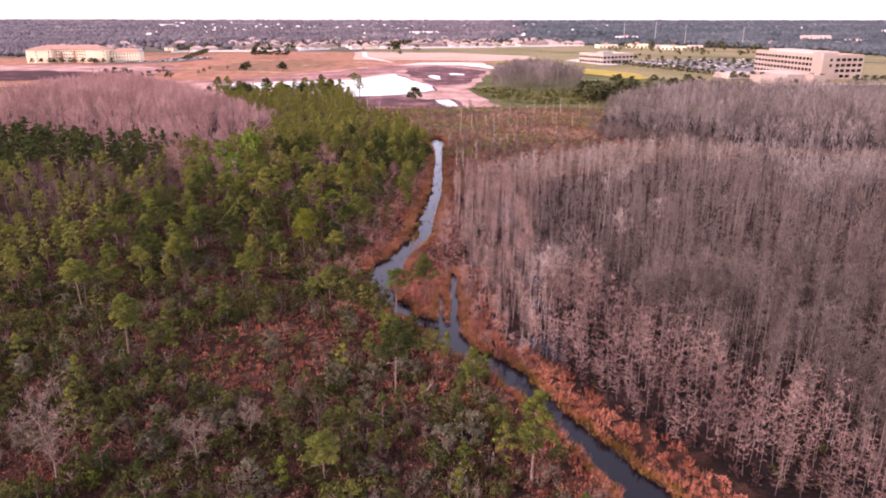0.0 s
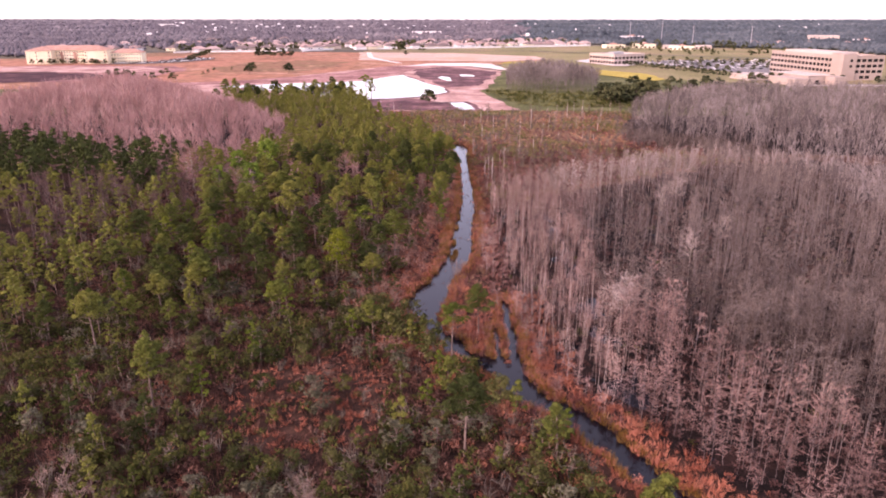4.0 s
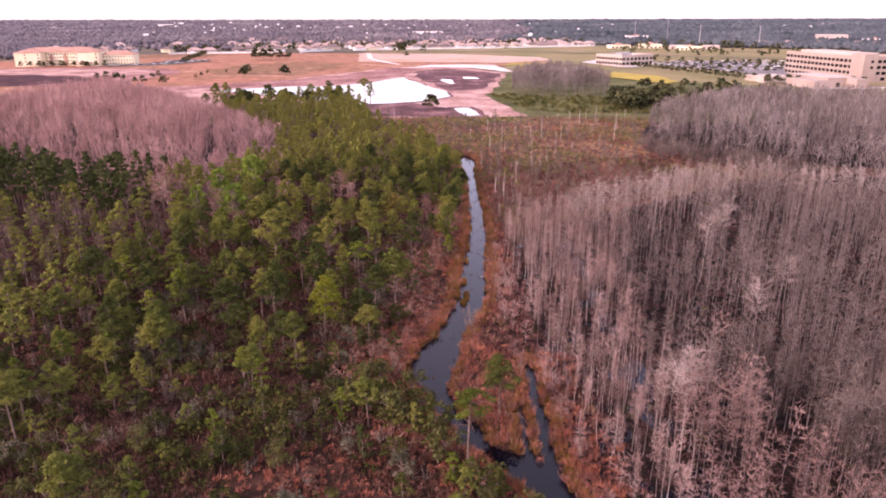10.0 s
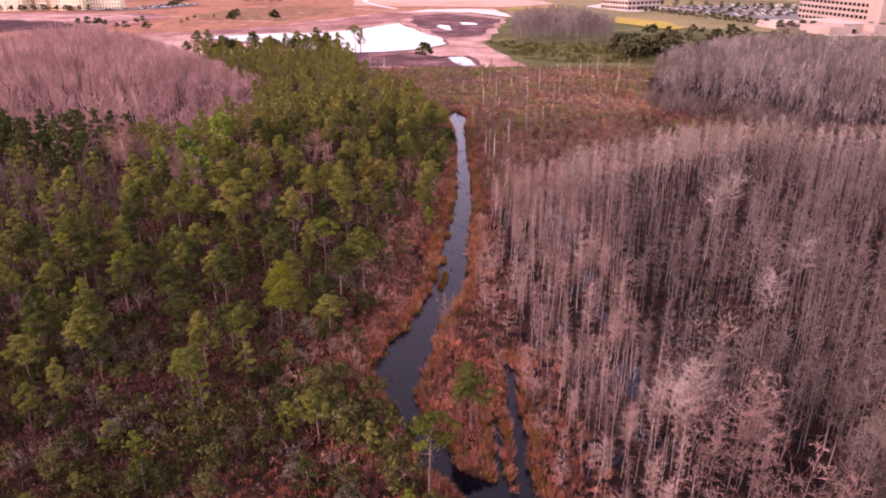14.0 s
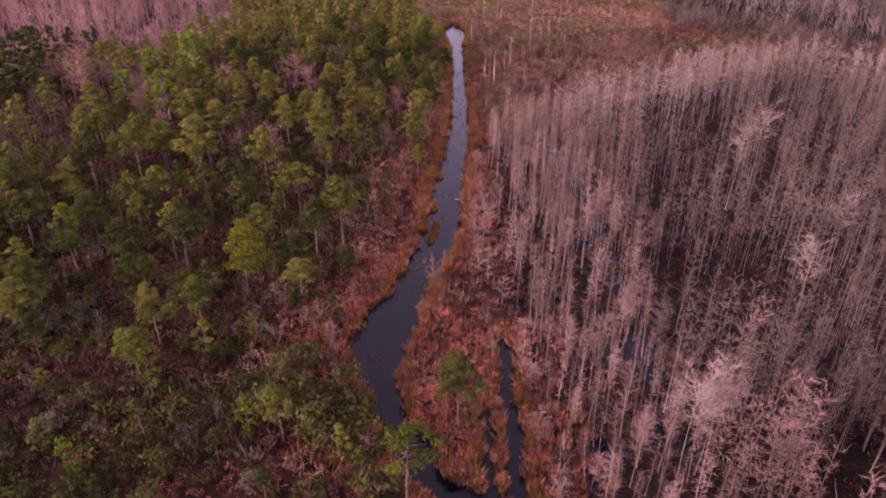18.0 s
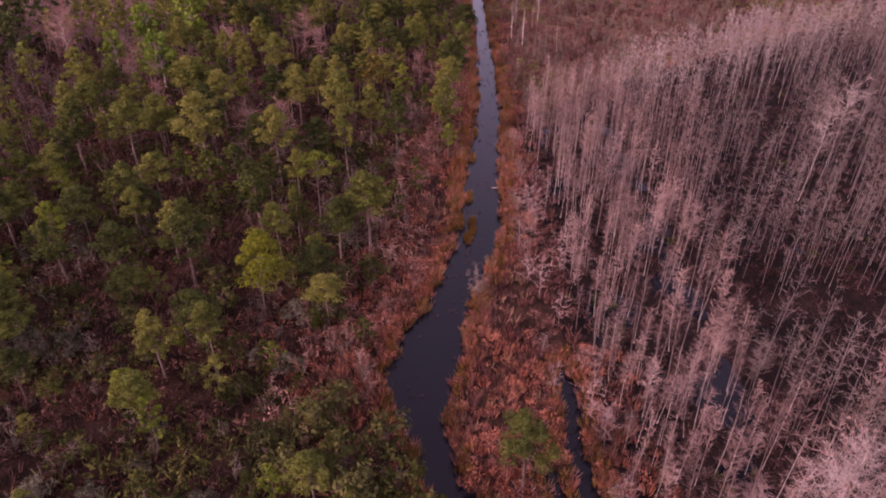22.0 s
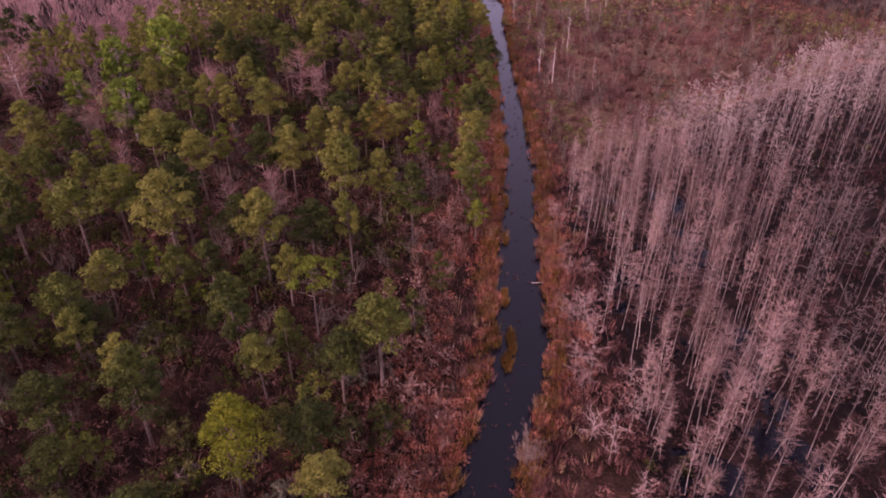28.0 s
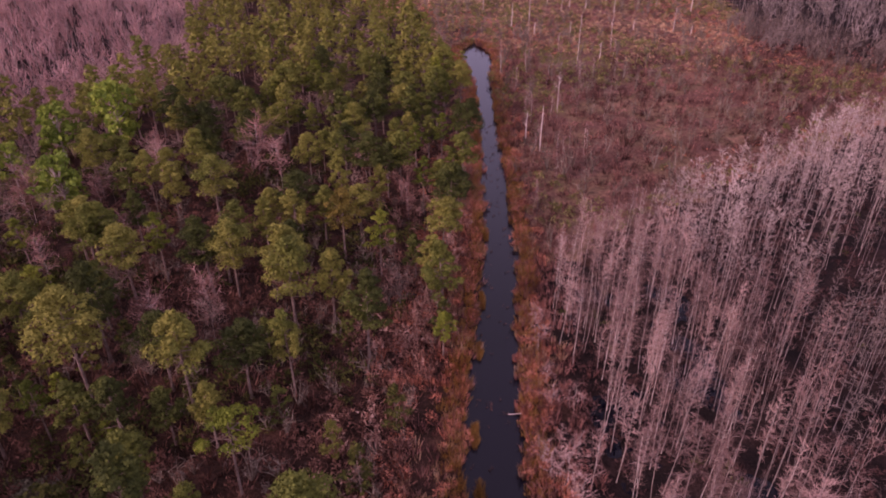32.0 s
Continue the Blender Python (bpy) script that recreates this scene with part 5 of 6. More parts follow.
def young_pines():
    g = np.random.default_rng(4)
    x, y = scatter(g, (-150, 20, 20, 230), 5.5)
    ok = seen_side(x, y) & (inside(SCRUB, x, y) | (inside(PINES, x, y) & (y < 200))) & clear(x, y, 2.0) & (creek_side(x, y) > np.where((y > 135) & (y < 182), 8.0, 2.5)) & (g.random(len(x)) < np.where(inside(RUST_A, x, y), 0.12, 0.42))
    x, y = x[ok], y[ok]
    h = g.uniform(2.6, 7.0, len(x))
    d = near(x, y)
    order = np.argsort(d)
    for i in order[:160]:
        stand(PINE_YOUNG[2 if g.random() < 0.1 else int(g.integers(0, 2))], x[i], y[i], g.uniform(0, 360), 0.55 + h[i] / 12, h[i] / 6)
    r = order[160:]
    shapes = [joined(*pine_shape(g, 6.0, R, 9, 16, 0.55, 0.2, 4)) for R in (1.5, 1.3, 1.8)]
    stuff("young_pine_scrub", shapes, rows(x[r], y[r], g.uniform(0, 6.28, len(r)), 0.55 + h[r] / 12, h[r] / 6), [M_PBARK, M_SHRUB], "young dark green pines scattered through scrub", "pine trees")


def shrub_things():
    g = np.random.default_rng(23)
    x, y = scatter(g, (-80, 60, 8, 175), 4.6)
    ok = seen_side(x, y) & (inside(SCRUB, x, y) | (inside(PINES, x, y) & (y < 175))) & clear(x, y, 2.5) & (creek_side(x, y) > np.where(y > 138, 8.5, 2.5)) & (g.random(len(x)) < np.where(inside(RUST_A, x, y), 0.15, 0.6))
    x, y = x[ok], y[ok]
    d = near(x, y)
    for i in np.argsort(d)[:210]:
        k = 2 if wave(x[i], y[i], 0.2, 1.7) > 0.25 else int(g.integers(0, 2))
        h = g.uniform(1.8, 4.2)
        stand(MYRTLE[k], x[i], y[i], g.uniform(0, 360), 0.3 + h / 5.5, h / 4)


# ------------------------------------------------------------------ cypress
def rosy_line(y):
    """East of this line the stand turns grey and open, with painted-in shade."""
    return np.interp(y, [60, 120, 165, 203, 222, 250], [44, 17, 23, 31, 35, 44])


def cypress_stand():
    g = np.random.default_rng(6)
    x, y = scatter(g, (0, -15, 230, 270), 2.2)
    e = edge_dist(DOME, x, y)
    ok = inside(DOME, x, y) & seen_side(x, y) & (g.random(len(x)) < np.clip(np.where((y > 195) | (y < 128), 0.75, 0.45) + e / 8, 0, 0.92)) & (creek_side(x, y) > 1.5)
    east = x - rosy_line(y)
    gap = wave(x, y, 0.16, 2.2) + 0.5 * wave(x, y, 0.41, 0.7)
    ok &= ~((gap > np.where(east < 0, 0.75, 0.66)) | ((((x - 30) / 20) ** 2 + ((y - 154) / 7) ** 2 < 1) & (g.random(len(x)) < 0.75)))
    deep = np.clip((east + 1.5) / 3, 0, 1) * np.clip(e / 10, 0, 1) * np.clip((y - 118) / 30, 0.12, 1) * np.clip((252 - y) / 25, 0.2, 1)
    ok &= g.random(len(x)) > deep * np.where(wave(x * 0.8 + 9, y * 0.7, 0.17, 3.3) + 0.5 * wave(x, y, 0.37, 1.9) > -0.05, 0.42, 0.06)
    hollow = (((x - 51) / 22) ** 2 + ((y - 210) / 18) ** 2 < 1 + 0.4 * wave(x, y, 0.2, 1.1)) & (e > 8) & (east > 3)
    ok &= ~(hollow & (g.random(len(x)) < 0.3))
    ok &= ~((((x - 44) / 9) ** 2 + ((y - 203) / 9) ** 2 < 1) & (g.random(len(x)) < 0.5))
    x, y, e, east = x[ok], y[ok], e[ok], east[ok]
    h = (np.interp(y, [110, 150, 200], [6.5, 7.5, 11.0]) + np.interp(y, [150, 200], [7.0, 3.5]) * np.clip(e / 24, 0, 1) ** 0.8) * np.where(g.random(len(x)) < 0.25, g.uniform(0.45, 0.8, len(x)), g.uniform(0.82, 1.14, len(x)))
    h *= np.where((east > 0) & (east < 16) & (y > 150) & (y < 215), 0.82, 1.0)
    w = g.uniform(0.65, 1.1, len(x)) * (0.45 + 0.55 * h / 12)
    front = y < 136 + 5 * wave(x, y, 0.1, 2.0)
    rosy = x < np.interp(y, [40, 80, 110, 136], [62, 50, 34, 24]) + 5 * wave(x, y, 0.25, 1.3)
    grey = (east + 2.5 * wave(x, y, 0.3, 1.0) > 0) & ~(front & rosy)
    pale = (e < 20 + 6 * wave(x, y, 0.2, 0.4)) & (y > 203) & (x > 8)
    order = np.argsort(near(x, y))
    for i in order[:300]:
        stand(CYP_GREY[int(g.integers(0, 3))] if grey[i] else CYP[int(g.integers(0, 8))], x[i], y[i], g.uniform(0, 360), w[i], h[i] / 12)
    mid = order[300:2150]
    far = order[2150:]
    sx, sy = scatter(g, (-3, 100, 16, 232), 2.4)
    rim = np.interp(sy, [100, 114, 122, 150, 175, 200, 214, 232], [15, 8, 5, 4.5, 3.5, 3, 5, 25])
    ok = (sx > rim - 4.5) & (sx < rim + 3) & (ditch_side(sx, sy) > 0.3) & (creek_side(sx, sy) > 1.5) & (g.random(len(sx)) < np.where(sy > 150, 0.3, 0.45))
    sx, sy = sx[ok], sy[ok]
    sh = g.uniform(2.2, 6.0, len(sx))
    ss = [joined(*cypress_shape(g, 12.0, R, 18, 12, low, 4, 0.09)) for R, low in ((2.6, 0.2), (3.2, 0.25), (2.2, 0.15))]
    stuff("cypress_saplings", ss, rows(sx, sy, g.uniform(0, 6.28, len(sx)), 0.25 + sh / 14, sh / 12), [M_CBARK, M_CTWIG], "small leafless cypress saplings along the edge", "cypress trees")
    sm = [joined(*cypress_shape(g, 12.0, R * 0.78, 23, 9, low, 4, 0.058)) for R, low in ((1.5, 0.38), (1.2, 0.44), (1.8, 0.40), (1.3, 0.5), (2.0, 0.42))]
    sl = [joined(*cypress_shape(g, 12.0, R, 22, 12, low, 4, 0.075)) for R, low in ((1.6, 0.2), (1.3, 0.26), (1.9, 0.22), (1.5, 0.3))]
    sf = [joined(*cypress_shape(g, 12.0, R * 1.05, 12, 8, low, 3, 0.105, 0.5)) for R, low in ((1.6, 0.48), (1.3, 0.54), (1.9, 0.46), (1.4, 0.58))]
    for name, pick, shapes, mats, label in (
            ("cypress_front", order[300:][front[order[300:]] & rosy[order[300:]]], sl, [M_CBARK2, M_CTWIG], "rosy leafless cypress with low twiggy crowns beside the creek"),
            ("grey_cypress_front", order[300:][front[order[300:]] & ~rosy[order[300:]]], sl, [M_CBARK2, M_GTWIG], "dull grey cypress with low twiggy crowns, shade painted into their colour"),
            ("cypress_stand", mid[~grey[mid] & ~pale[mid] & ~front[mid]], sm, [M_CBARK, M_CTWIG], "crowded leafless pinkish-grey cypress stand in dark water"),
            ("grey_cypress_stand", mid[grey[mid] & ~pale[mid]], sm, [M_CBARK2, M_GTWIG], "grey leafless cypress deeper in the swamp, darkened by painted shade"),
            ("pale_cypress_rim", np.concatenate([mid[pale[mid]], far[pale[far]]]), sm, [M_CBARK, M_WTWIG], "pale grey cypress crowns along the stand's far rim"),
            # the interior's shade comes from the darkened bark and twig colours
            ("cypress_stand_beyond", far[~pale[far] & ~front[far] & (y[far] < 178)], sf, [M_CBARK2, M_GTWIG], "deep grey interior of leafless cypress stand, inner shade painted into its colour"),
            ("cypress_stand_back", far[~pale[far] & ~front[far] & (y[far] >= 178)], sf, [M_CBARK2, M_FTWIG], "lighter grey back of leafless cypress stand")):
        stuff(name, shapes, rows(x[pick], y[pick], g.uniform(0, 6.28, len(pick)), w[pick], h[pick] / 12), mats, label, "cypress trees")
    print("cypress", len(x), len(mid), len(far))


def far_stand(name, poly, box_, step, hmin, hmax, rim, twig, label, seed, tw=0.15, br=14, tn=11, crest=None):
    g = np.random.default_rng(seed)
    x, y = scatter(g, box_, step)
    e = edge_dist(poly, x, y)
    ok = inside(poly, x, y) & seen_side(x, y) & (g.random(len(x)) < 0.92)
    x, y, e = x[ok], y[ok], e[ok]
    h = (hmin + (hmax - hmin) * np.clip(e / rim, 0, 1) ** 0.8) * g.uniform(0.88, 1.08, len(x))
    if crest:
        h *= np.clip(1.03 - 0.9 * (np.maximum(0, crest[0] - x) / crest[1]) ** 2, 0.4, 1.05)
    s = [joined(*cypress_shape(g, 12.0, R, br, tn, low, 3, tw, 1.0)) for R, low in ((1.8, 0.24), (1.5, 0.32), (2.1, 0.2), (1.6, 0.28))]
    stuff(name, s, rows(x, y, g.uniform(0, 6.28, len(x)), g.uniform(0.8, 1.25, len(x)), h / 12), [M_CBARK if twig is M_PTWIG else M_CBARK2, twig], label, "cypress trees")
    print(name, len(x))


# ------------------------------------------------------------------ undergrowth
def bush_shape(g, n, size, wid, flat=0.6, bias=0.6):
    """A low bush: several rounded lobes of small leaves."""
    t = Tris()
    k = 7
    for i in range(k):
        a = i * 2.4 + g.uniform(-0.4, 0.4)
        r = 0.42 * math.sqrt((i + 0.3) / k)
        c = np.array([r * math.cos(a), r * math.sin(a), 0.30 + (0.45 - r) * g.uniform(0.3, 0.9)])
        blades(t, g, c, n // k, size, wid, (c[0] * 1.2, c[1] * 1.2, bias), 0.02, 0, 0.10)
    v, f, m = t.get()
    v[:, 2] = np.maximum(v[:, 2] * flat * 1.6, -0.02)
    return v, f, m


def tuft_shape(g, n, wid):
    """A clump of upright blades."""
    t = Tris()
    for i in range(n):
        a, r = g.uniform(0, 6.28), 0.32 * math.sqrt(g.uniform(0, 1))
        p = np.array([r * math.cos(a), r * math.sin(a), 0])
        d = np.array([math.cos(a) * g.uniform(0, 0.5), math.sin(a) * g.uniform(0, 0.5), g.uniform(0.6, 1.1)])
        s = np.array([-math.sin(a + 1), math.cos(a + 1), 0]) * wid / 2
        t.add([p - s, p + s, p + d], [(0, 1, 2)])
    return t.get()


def bare_bush_shape(g, n):
    t = Tris()
    for i in range(n):
        a = g.uniform(0, 6.28)
        q = np.array([0.55 * math.cos(a) * g.uniform(0.2, 1), 0.55 * math.sin(a) * g.uniform(0.2, 1), g.uniform(0.5, 1.1)])
        spike(t, (0, 0, 0), q, 0.025)
        for j in range(4):
            s = q * g.uniform(0.45, 1.0)
            d = g.normal(size=3) * 0.22 + (0, 0, 0.12)
            sd = np.cross(d, g.normal(size=3)); sd /= np.linalg.norm(sd) + 1e-9
            t.add([s - sd * 0.018, s + sd * 0.018, s + d], [(0, 1, 2)])
    return t.get()


def spread(name, shapes, material, region, box_, step, keep, smin, smax, tall, label, category, seed):
    g = np.random.default_rng(seed)
    x, y = scatter(g, box_, step)
    ok = region(x, y, g) & seen_side(x, y) & (g.random(len(x)) < keep) & (creek_side(x, y) > 0.15) & (ditch_side(x, y) > 0.1)
    x, y = x[ok], y[ok]
    s = g.uniform(smin, smax, len(x))
    stuff(name, shapes, rows(x, y, g.uniform(0, 6.28, len(x)), s, s * g.uniform(0.8, 1.2, len(x)) * tall), [material], label, category)
    print(name, len(x))


RUST_B = [(-38, 150), (-24, 168), (-13, 172), (-14, 158), (-19, 146), (-30, 142)]


def undergrowth():
    g = np.random.default_rng(8)
    B = [bush_shape(g, 49, 0.28, 0.12) for _ in range(4)]
    Bs = [bush_shape(g, 42, 0.29, 0.13) for _ in range(4)]
    Bb = [bush_shape(g, 77, 0.22, 0.075) for _ in range(4)]
    Bt = Bb[:2] + [tuft_shape(g, 40, 0.05) for _ in range(3)]
    Bf = [bush_shape(g, 35, 0.30, 0.15) for _ in range(4)]
    Bm = [bush_shape(g, 63, 0.20, 0.07) for _ in range(3)] + [tuft_shape(g, 36, 0.045) for _ in range(3)]
    T = [tuft_shape(g, 22, 0.06) for _ in range(4)]
    Ts = [tuft_shape(g, 12, 0.09) for _ in range(4)]
    D = [bare_bush_shape(g, 9) for _ in range(4)]
    left = lambda x, y: (inside(SCRUB, x, y) | inside(PINES, x, y)) & (y < 260)
    bank = lambda x, y: np.minimum(np.abs(creek_side(x, y)), np.abs(ditch_side(x, y)))
    LB = (-115, -30, 55, 262)
    # greens, browns and greys of the scrub lie in patches
    spread("green_scrub", B, M_SHRUB, lambda x, y, g: left(x, y) & (wave(x, y, 0.16, 0.3) + g.normal(size=len(x)) * 0.35 > np.where(y > 148, 0.3, -0.1)) & (bank(x, y) > np.where(y > 138, 9, 3)) & ~(inside(RUST_A, x, y) & (g.random(len(x)) < 0.85)), LB, 1.8, 0.75, 1.3, 3.0, 1.0, "dark olive-green evergreen scrub", "shrubs", 31)
    spread("brown_scrub", Bs, M_BRUSH, lambda x, y, g: left(x, y) & (wave(x, y, 0.16, 0.3) + g.normal(size=len(x)) * 0.4 < np.where(y > 148, 0.7, 0.25)) & (bank(x, y) > 2) & ~(inside(RUST_A, x, y) & (g.random(len(x)) < 0.45)), LB, 1.7, 0.8, 1.0, 2.4, 1.0, "reddish-brown winter brush", "shrubs", 32)
    spread("grey_scrub", D, M_GREYB, lambda x, y, g: left(x, y) & (wave(x, y, 0.23, 1.7) + g.normal(size=len(x)) * 0.4 > 0.1) & (bank(x, y) > 2.5) & ~(inside(RUST_A, x, y) & (g.random(len(x)) < 0.6)), LB, 2.4, 0.75, 1.3, 3.1, 1.0, "grey leafless brush", "shrubs", 33)
    spread("rust_ferns", Bt, M_RUST, lambda x, y, g: left(x, y) & (((wave(x, y, 0.13, 2.6) + g.normal(size=len(x)) * 0.2 > 0.5) & (x > -55) & (y < 148)) | inside(RUST_A, x, y) | inside(RUST_B, x, y)), LB, 1.3, 0.75, 0.6, 1.3, 0.9, "rust-red ferns in scrub openings", "ferns", 34)
    BB = (-30, 40, 40, 330)
    spread("bank_dry_brush", B, M_PINKB, lambda x, y, g: left(x, y) & (bank(x, y) > 2) & (bank(x, y) < 15 + 5 * wave(x, y, 0.1, 2)) & (wave(x, y, 0.3, 0.6) + g.normal(size=len(x)) * 0.4 > -0.05) & (y > 120), (-40, 120, 0, 262), 1.5, 0.6, 0.9, 2.1, 1.1, "pinkish-grey dry brush on the bank", "shrubs", 47)
    spread("bank_bare_brush", D, M_PINKB, lambda x, y, g: (bank(x, y) > 2) & (bank(x, y) < 14) & left(x, y) & (y > 120), (-40, 120, 0, 262), 2.6, 0.5, 1.4, 3.0, 1.1, "bare pinkish twigs above bank ferns", "shrubs", 48)
    spread("bank_ferns", Bt, M_RUST, lambda x, y, g: (bank(x, y) < np.where(left(x, y), 11, np.where(y > 152, 4, 8)) + 3 * wave(x, y, 0.2, 1)) & (g.random(len(x)) < np.clip(1.25 - bank(x, y) / np.where(left(x, y), 14, np.where(y > 152, 5, 10)), 0, 1)) & (y > 50), BB, 1.0, 0.75, 0.7, 1.7, 1.0, "rust-orange ferns and brush along creek banks", "ferns", 35)
    spread("bank_grass", T, M_REDB, lambda x, y, g: (bank(x, y) < 9) & (g.random(len(x)) < 1.1 - bank(x, y) / 10) & (y > 100), BB, 1.15, 0.8, 0.9, 1.7, 0.9, "rust-brown grass tufts among bank ferns", "grass", 56)
    spread("bank_straw", T, M_STRAW, lambda x, y, g: (bank(x, y) < 7) & (wave(x, y, 0.25, 3) > 0.1) & (y > 100), BB, 1.7, 0.7, 0.9, 1.6, 1.0, "tawny grass tufts on creek banks", "grass", 57)
    spread("scrub_grass", Ts, M_BRUSH, lambda x, y, g: left(x, y) & ~(inside(RUST_A, x, y) & (g.random(len(x)) < 0.6)) & (y > 55) & (y < 215), (-80, 55, 15, 215), 1.6, 0.85, 1.1, 2.2, 0.75, "brown dead grass between scrub bushes", "grass", 58)
    spread("bank_sedge", T, M_OCHRE, lambda x, y, g: (bank(x, y) < np.where(left(x, y) | (y < 150), 1.5, 2.4)) & (y > 50), BB, 0.6, 0.8, 0.7, 1.4, 1.0, "ochre sedge fringe at the water's edge", "sedge", 36)
    isl = lambda x, y: (x > np.interp(y, CREEK_Y, CREEK_R)) & (x < np.interp(y, [60, 114, 122, 150, 200, 216], [40, 8, 6, 5, 4.5, 5]))
    spread("island_brush", Bt, M_REDB, lambda x, y, g: isl(x, y), (-12, 90, 14, 216), 1.2, 0.62, 0.8, 1.7, 1.1, "red-brown brush between creek and cypress", "shrubs", 37)
    dome = lambda x, y: inside(DOME, x, y) & (ground_z(x, y) > -0.06)
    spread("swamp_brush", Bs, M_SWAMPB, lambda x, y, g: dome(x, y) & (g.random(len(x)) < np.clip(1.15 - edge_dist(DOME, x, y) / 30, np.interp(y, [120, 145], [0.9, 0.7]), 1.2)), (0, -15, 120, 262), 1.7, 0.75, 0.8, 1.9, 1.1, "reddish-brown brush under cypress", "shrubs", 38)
    spread("swamp_greenery", Bs, M_SHRUB, lambda x, y, g: dome(x, y) & (wave(x, y, 0.2, 5) > 0.5), (5, 45, 120, 262), 2.6, 0.5, 0.8, 1.6, 1.1, "green shrubs among cypress trunks", "shrubs", 39)
    mar = lambda x, y: inside(MARSH, x, y)
    MB = (-56, 212, 142, 434)
    spread("marsh_brush", Bm, M_MARSHB, lambda x, y, g: mar(x, y) & (y < 318 + 14 * wave(x, y, 0.1, 0.5)) & (wave(x, y, 0.08, 0.9) < 0.7), MB, 2.2, 0.8, 1.2, 2.9, 0.9, "red-brown marsh brush", "shrubs", 40)
    spread("far_marsh_brush", Bm, M_REDB, lambda x, y, g: mar(x, y) & (g.random(len(x)) < np.where(y > 312, 1.0, 0.5)) & (wave(x, y, 0.08, 0.9) < np.where(y > 312, 0.1, 0.45)), MB, 2.3, 0.8, 1.0, 2.4, 0.9, "dull red brush in open marsh", "shrubs", 55)
    spread("marsh_straw", Bf, M_STRAW, lambda x, y, g: mar(x, y) & (y > 305 + 22 * wave(x, y, 0.1, 2)) & (wave(x, y, 0.09, 4.2) + g.normal(size=len(x)) * 0.3 > -0.45), MB, 2.1, 0.85, 0.9, 2.1, 0.8, "tawny marsh grass clumps", "grass", 46)
    spread("marsh_rust", Bm, M_RUST, lambda x, y, g: mar(x, y) & ((wave(x, y, 0.06, 3.1) + g.normal(size=len(x)) * 0.2 > 0.45) | (((x - 64) / 12) ** 2 + ((y - 354) / 28) ** 2 < 1)), MB, 2.0, 0.8, 0.8, 1.7, 0.8, "rust-red marsh grass and fern", "ferns", 41)
    spread("marsh_greenery", Bf, M_OLIVE, lambda x, y, g: mar(x, y) & (wave(x, y, 0.07, 1.4) + g.normal(size=len(x)) * 0.2 > np.where(y > 310, -0.05, 0.1)) & (y > 225), MB, 2.3, 0.85, 1.0, 2.4, 1.0, "olive-green marsh shrubs", "shrubs", 42)
    spread("marsh_saplings", D, M_GREYB, lambda x, y, g: mar(x, y), MB, 4.0, 0.4, 1.5, 3.6, 1.4, "grey bare saplings in marsh", "shrubs", 43)
    spread("fringe_brush", Bf, M_REDB, lambda x, y, g: (edge_dist(FARDOME, x, y) < 7) & (y < 345) & (x < 240), (74, 280, 240, 345), 2.6, 0.85, 1.5, 3.2, 1.0, "red-brown brush before a cypress stand", "shrubs", 49)
    spread("stand_edge_saplings", D, M_GTWIG, lambda x, y, g: (edge_dist(FARDOME, x, y) < 11) & (y < 345) & (x < 240), (74, 280, 240, 345), 2.3, 0.8, 2.5, 5.5, 1.2, "grey saplings along a cypress stand's edge", "saplings", 59)
    spread("rosy_edge_saplings", D, M_PTWIG, lambda x, y, g: (edge_dist(PINKDOME, x, y) < 12) & (y < 330) & (x > -300), (-300, 250, -72, 330), 2.6, 0.8, 2.5, 5.5, 1.2, "rosy saplings along a cypress stand's edge", "saplings", 60)
    spread("marsh_thicket", Bf, M_SHRUB, lambda x, y, g: inside([(22, 540), (38, 470), (60, 446), (150, 446), (160, 500), (140, 560), (105, 530), (60, 528), (36, 545)], x, y), (20, 445, 162, 562), 5.0, 0.6, 2.2, 4.2, 1.0, "dark green thicket clumps before cypress", "shrubs", 50)
    spread("low_shrubland", Bf, M_OLIVE, lambda x, y, g: inside([(22, 540), (38, 470), (60, 450), (150, 450), (150, 500), (140, 540), (105, 530), (60, 528), (36, 545)], x, y), (20, 450, 152, 546), 2.8, 0.9, 1.2, 2.4, 0.7, "low olive shrubs beside bare sand", "shrubs", 44)


# ------------------------------------------------------------------ snags, field trees, far woods
def snags():
    g = np.random.default_rng(12)
    tall = [(-41.6, 382, 7), (-35.6, 390, 9), (14.1, 346.7, 10), (10, 381.5, 7), (24.7, 334.6, 4), (36.3, 381.2, 9), (49.5, 381.1, 11), (42.2, 359.5, 5), (59.3, 405.8, 9), (57.2, 366.3, 7), (67.7, 405.7, 10),
            (2.6, 299.1, 6), (0.9, 359.5, 6), (8.6, 342.7, 7), (14.4, 333.7, 4), (22.2, 305.5, 13), (34.5, 325.4, 10), (44, 339.9, 3), (54.8, 336.9, 7), (59.1, 334, 3), (28.7, 310.2, 5), (13.2, 274.7, 8), (5.1, 259.6, 6), (7.3, 254.3, 9)]
    spots = [(-56.5, 450), (-47, 438), (-38.7, 431), (48, 378), (66.4, 395), (113, 414), (26, 362), (72, 380), (80, 412), (62, 384)]
    tall += [(x, y, g.uniform(3, 8)) for x, y in spots + [(g.uniform(14, 92), g.uniform(350, 428)) for _ in range(12)]]
    for i, (x, y, h) in enumerate(tall):
        stand(SNAGS[i % 3], x, y, g.uniform(0, 360), g.uniform(0.4, 0.7), h / (5.0, 7.0, 9.0)[i % 3])



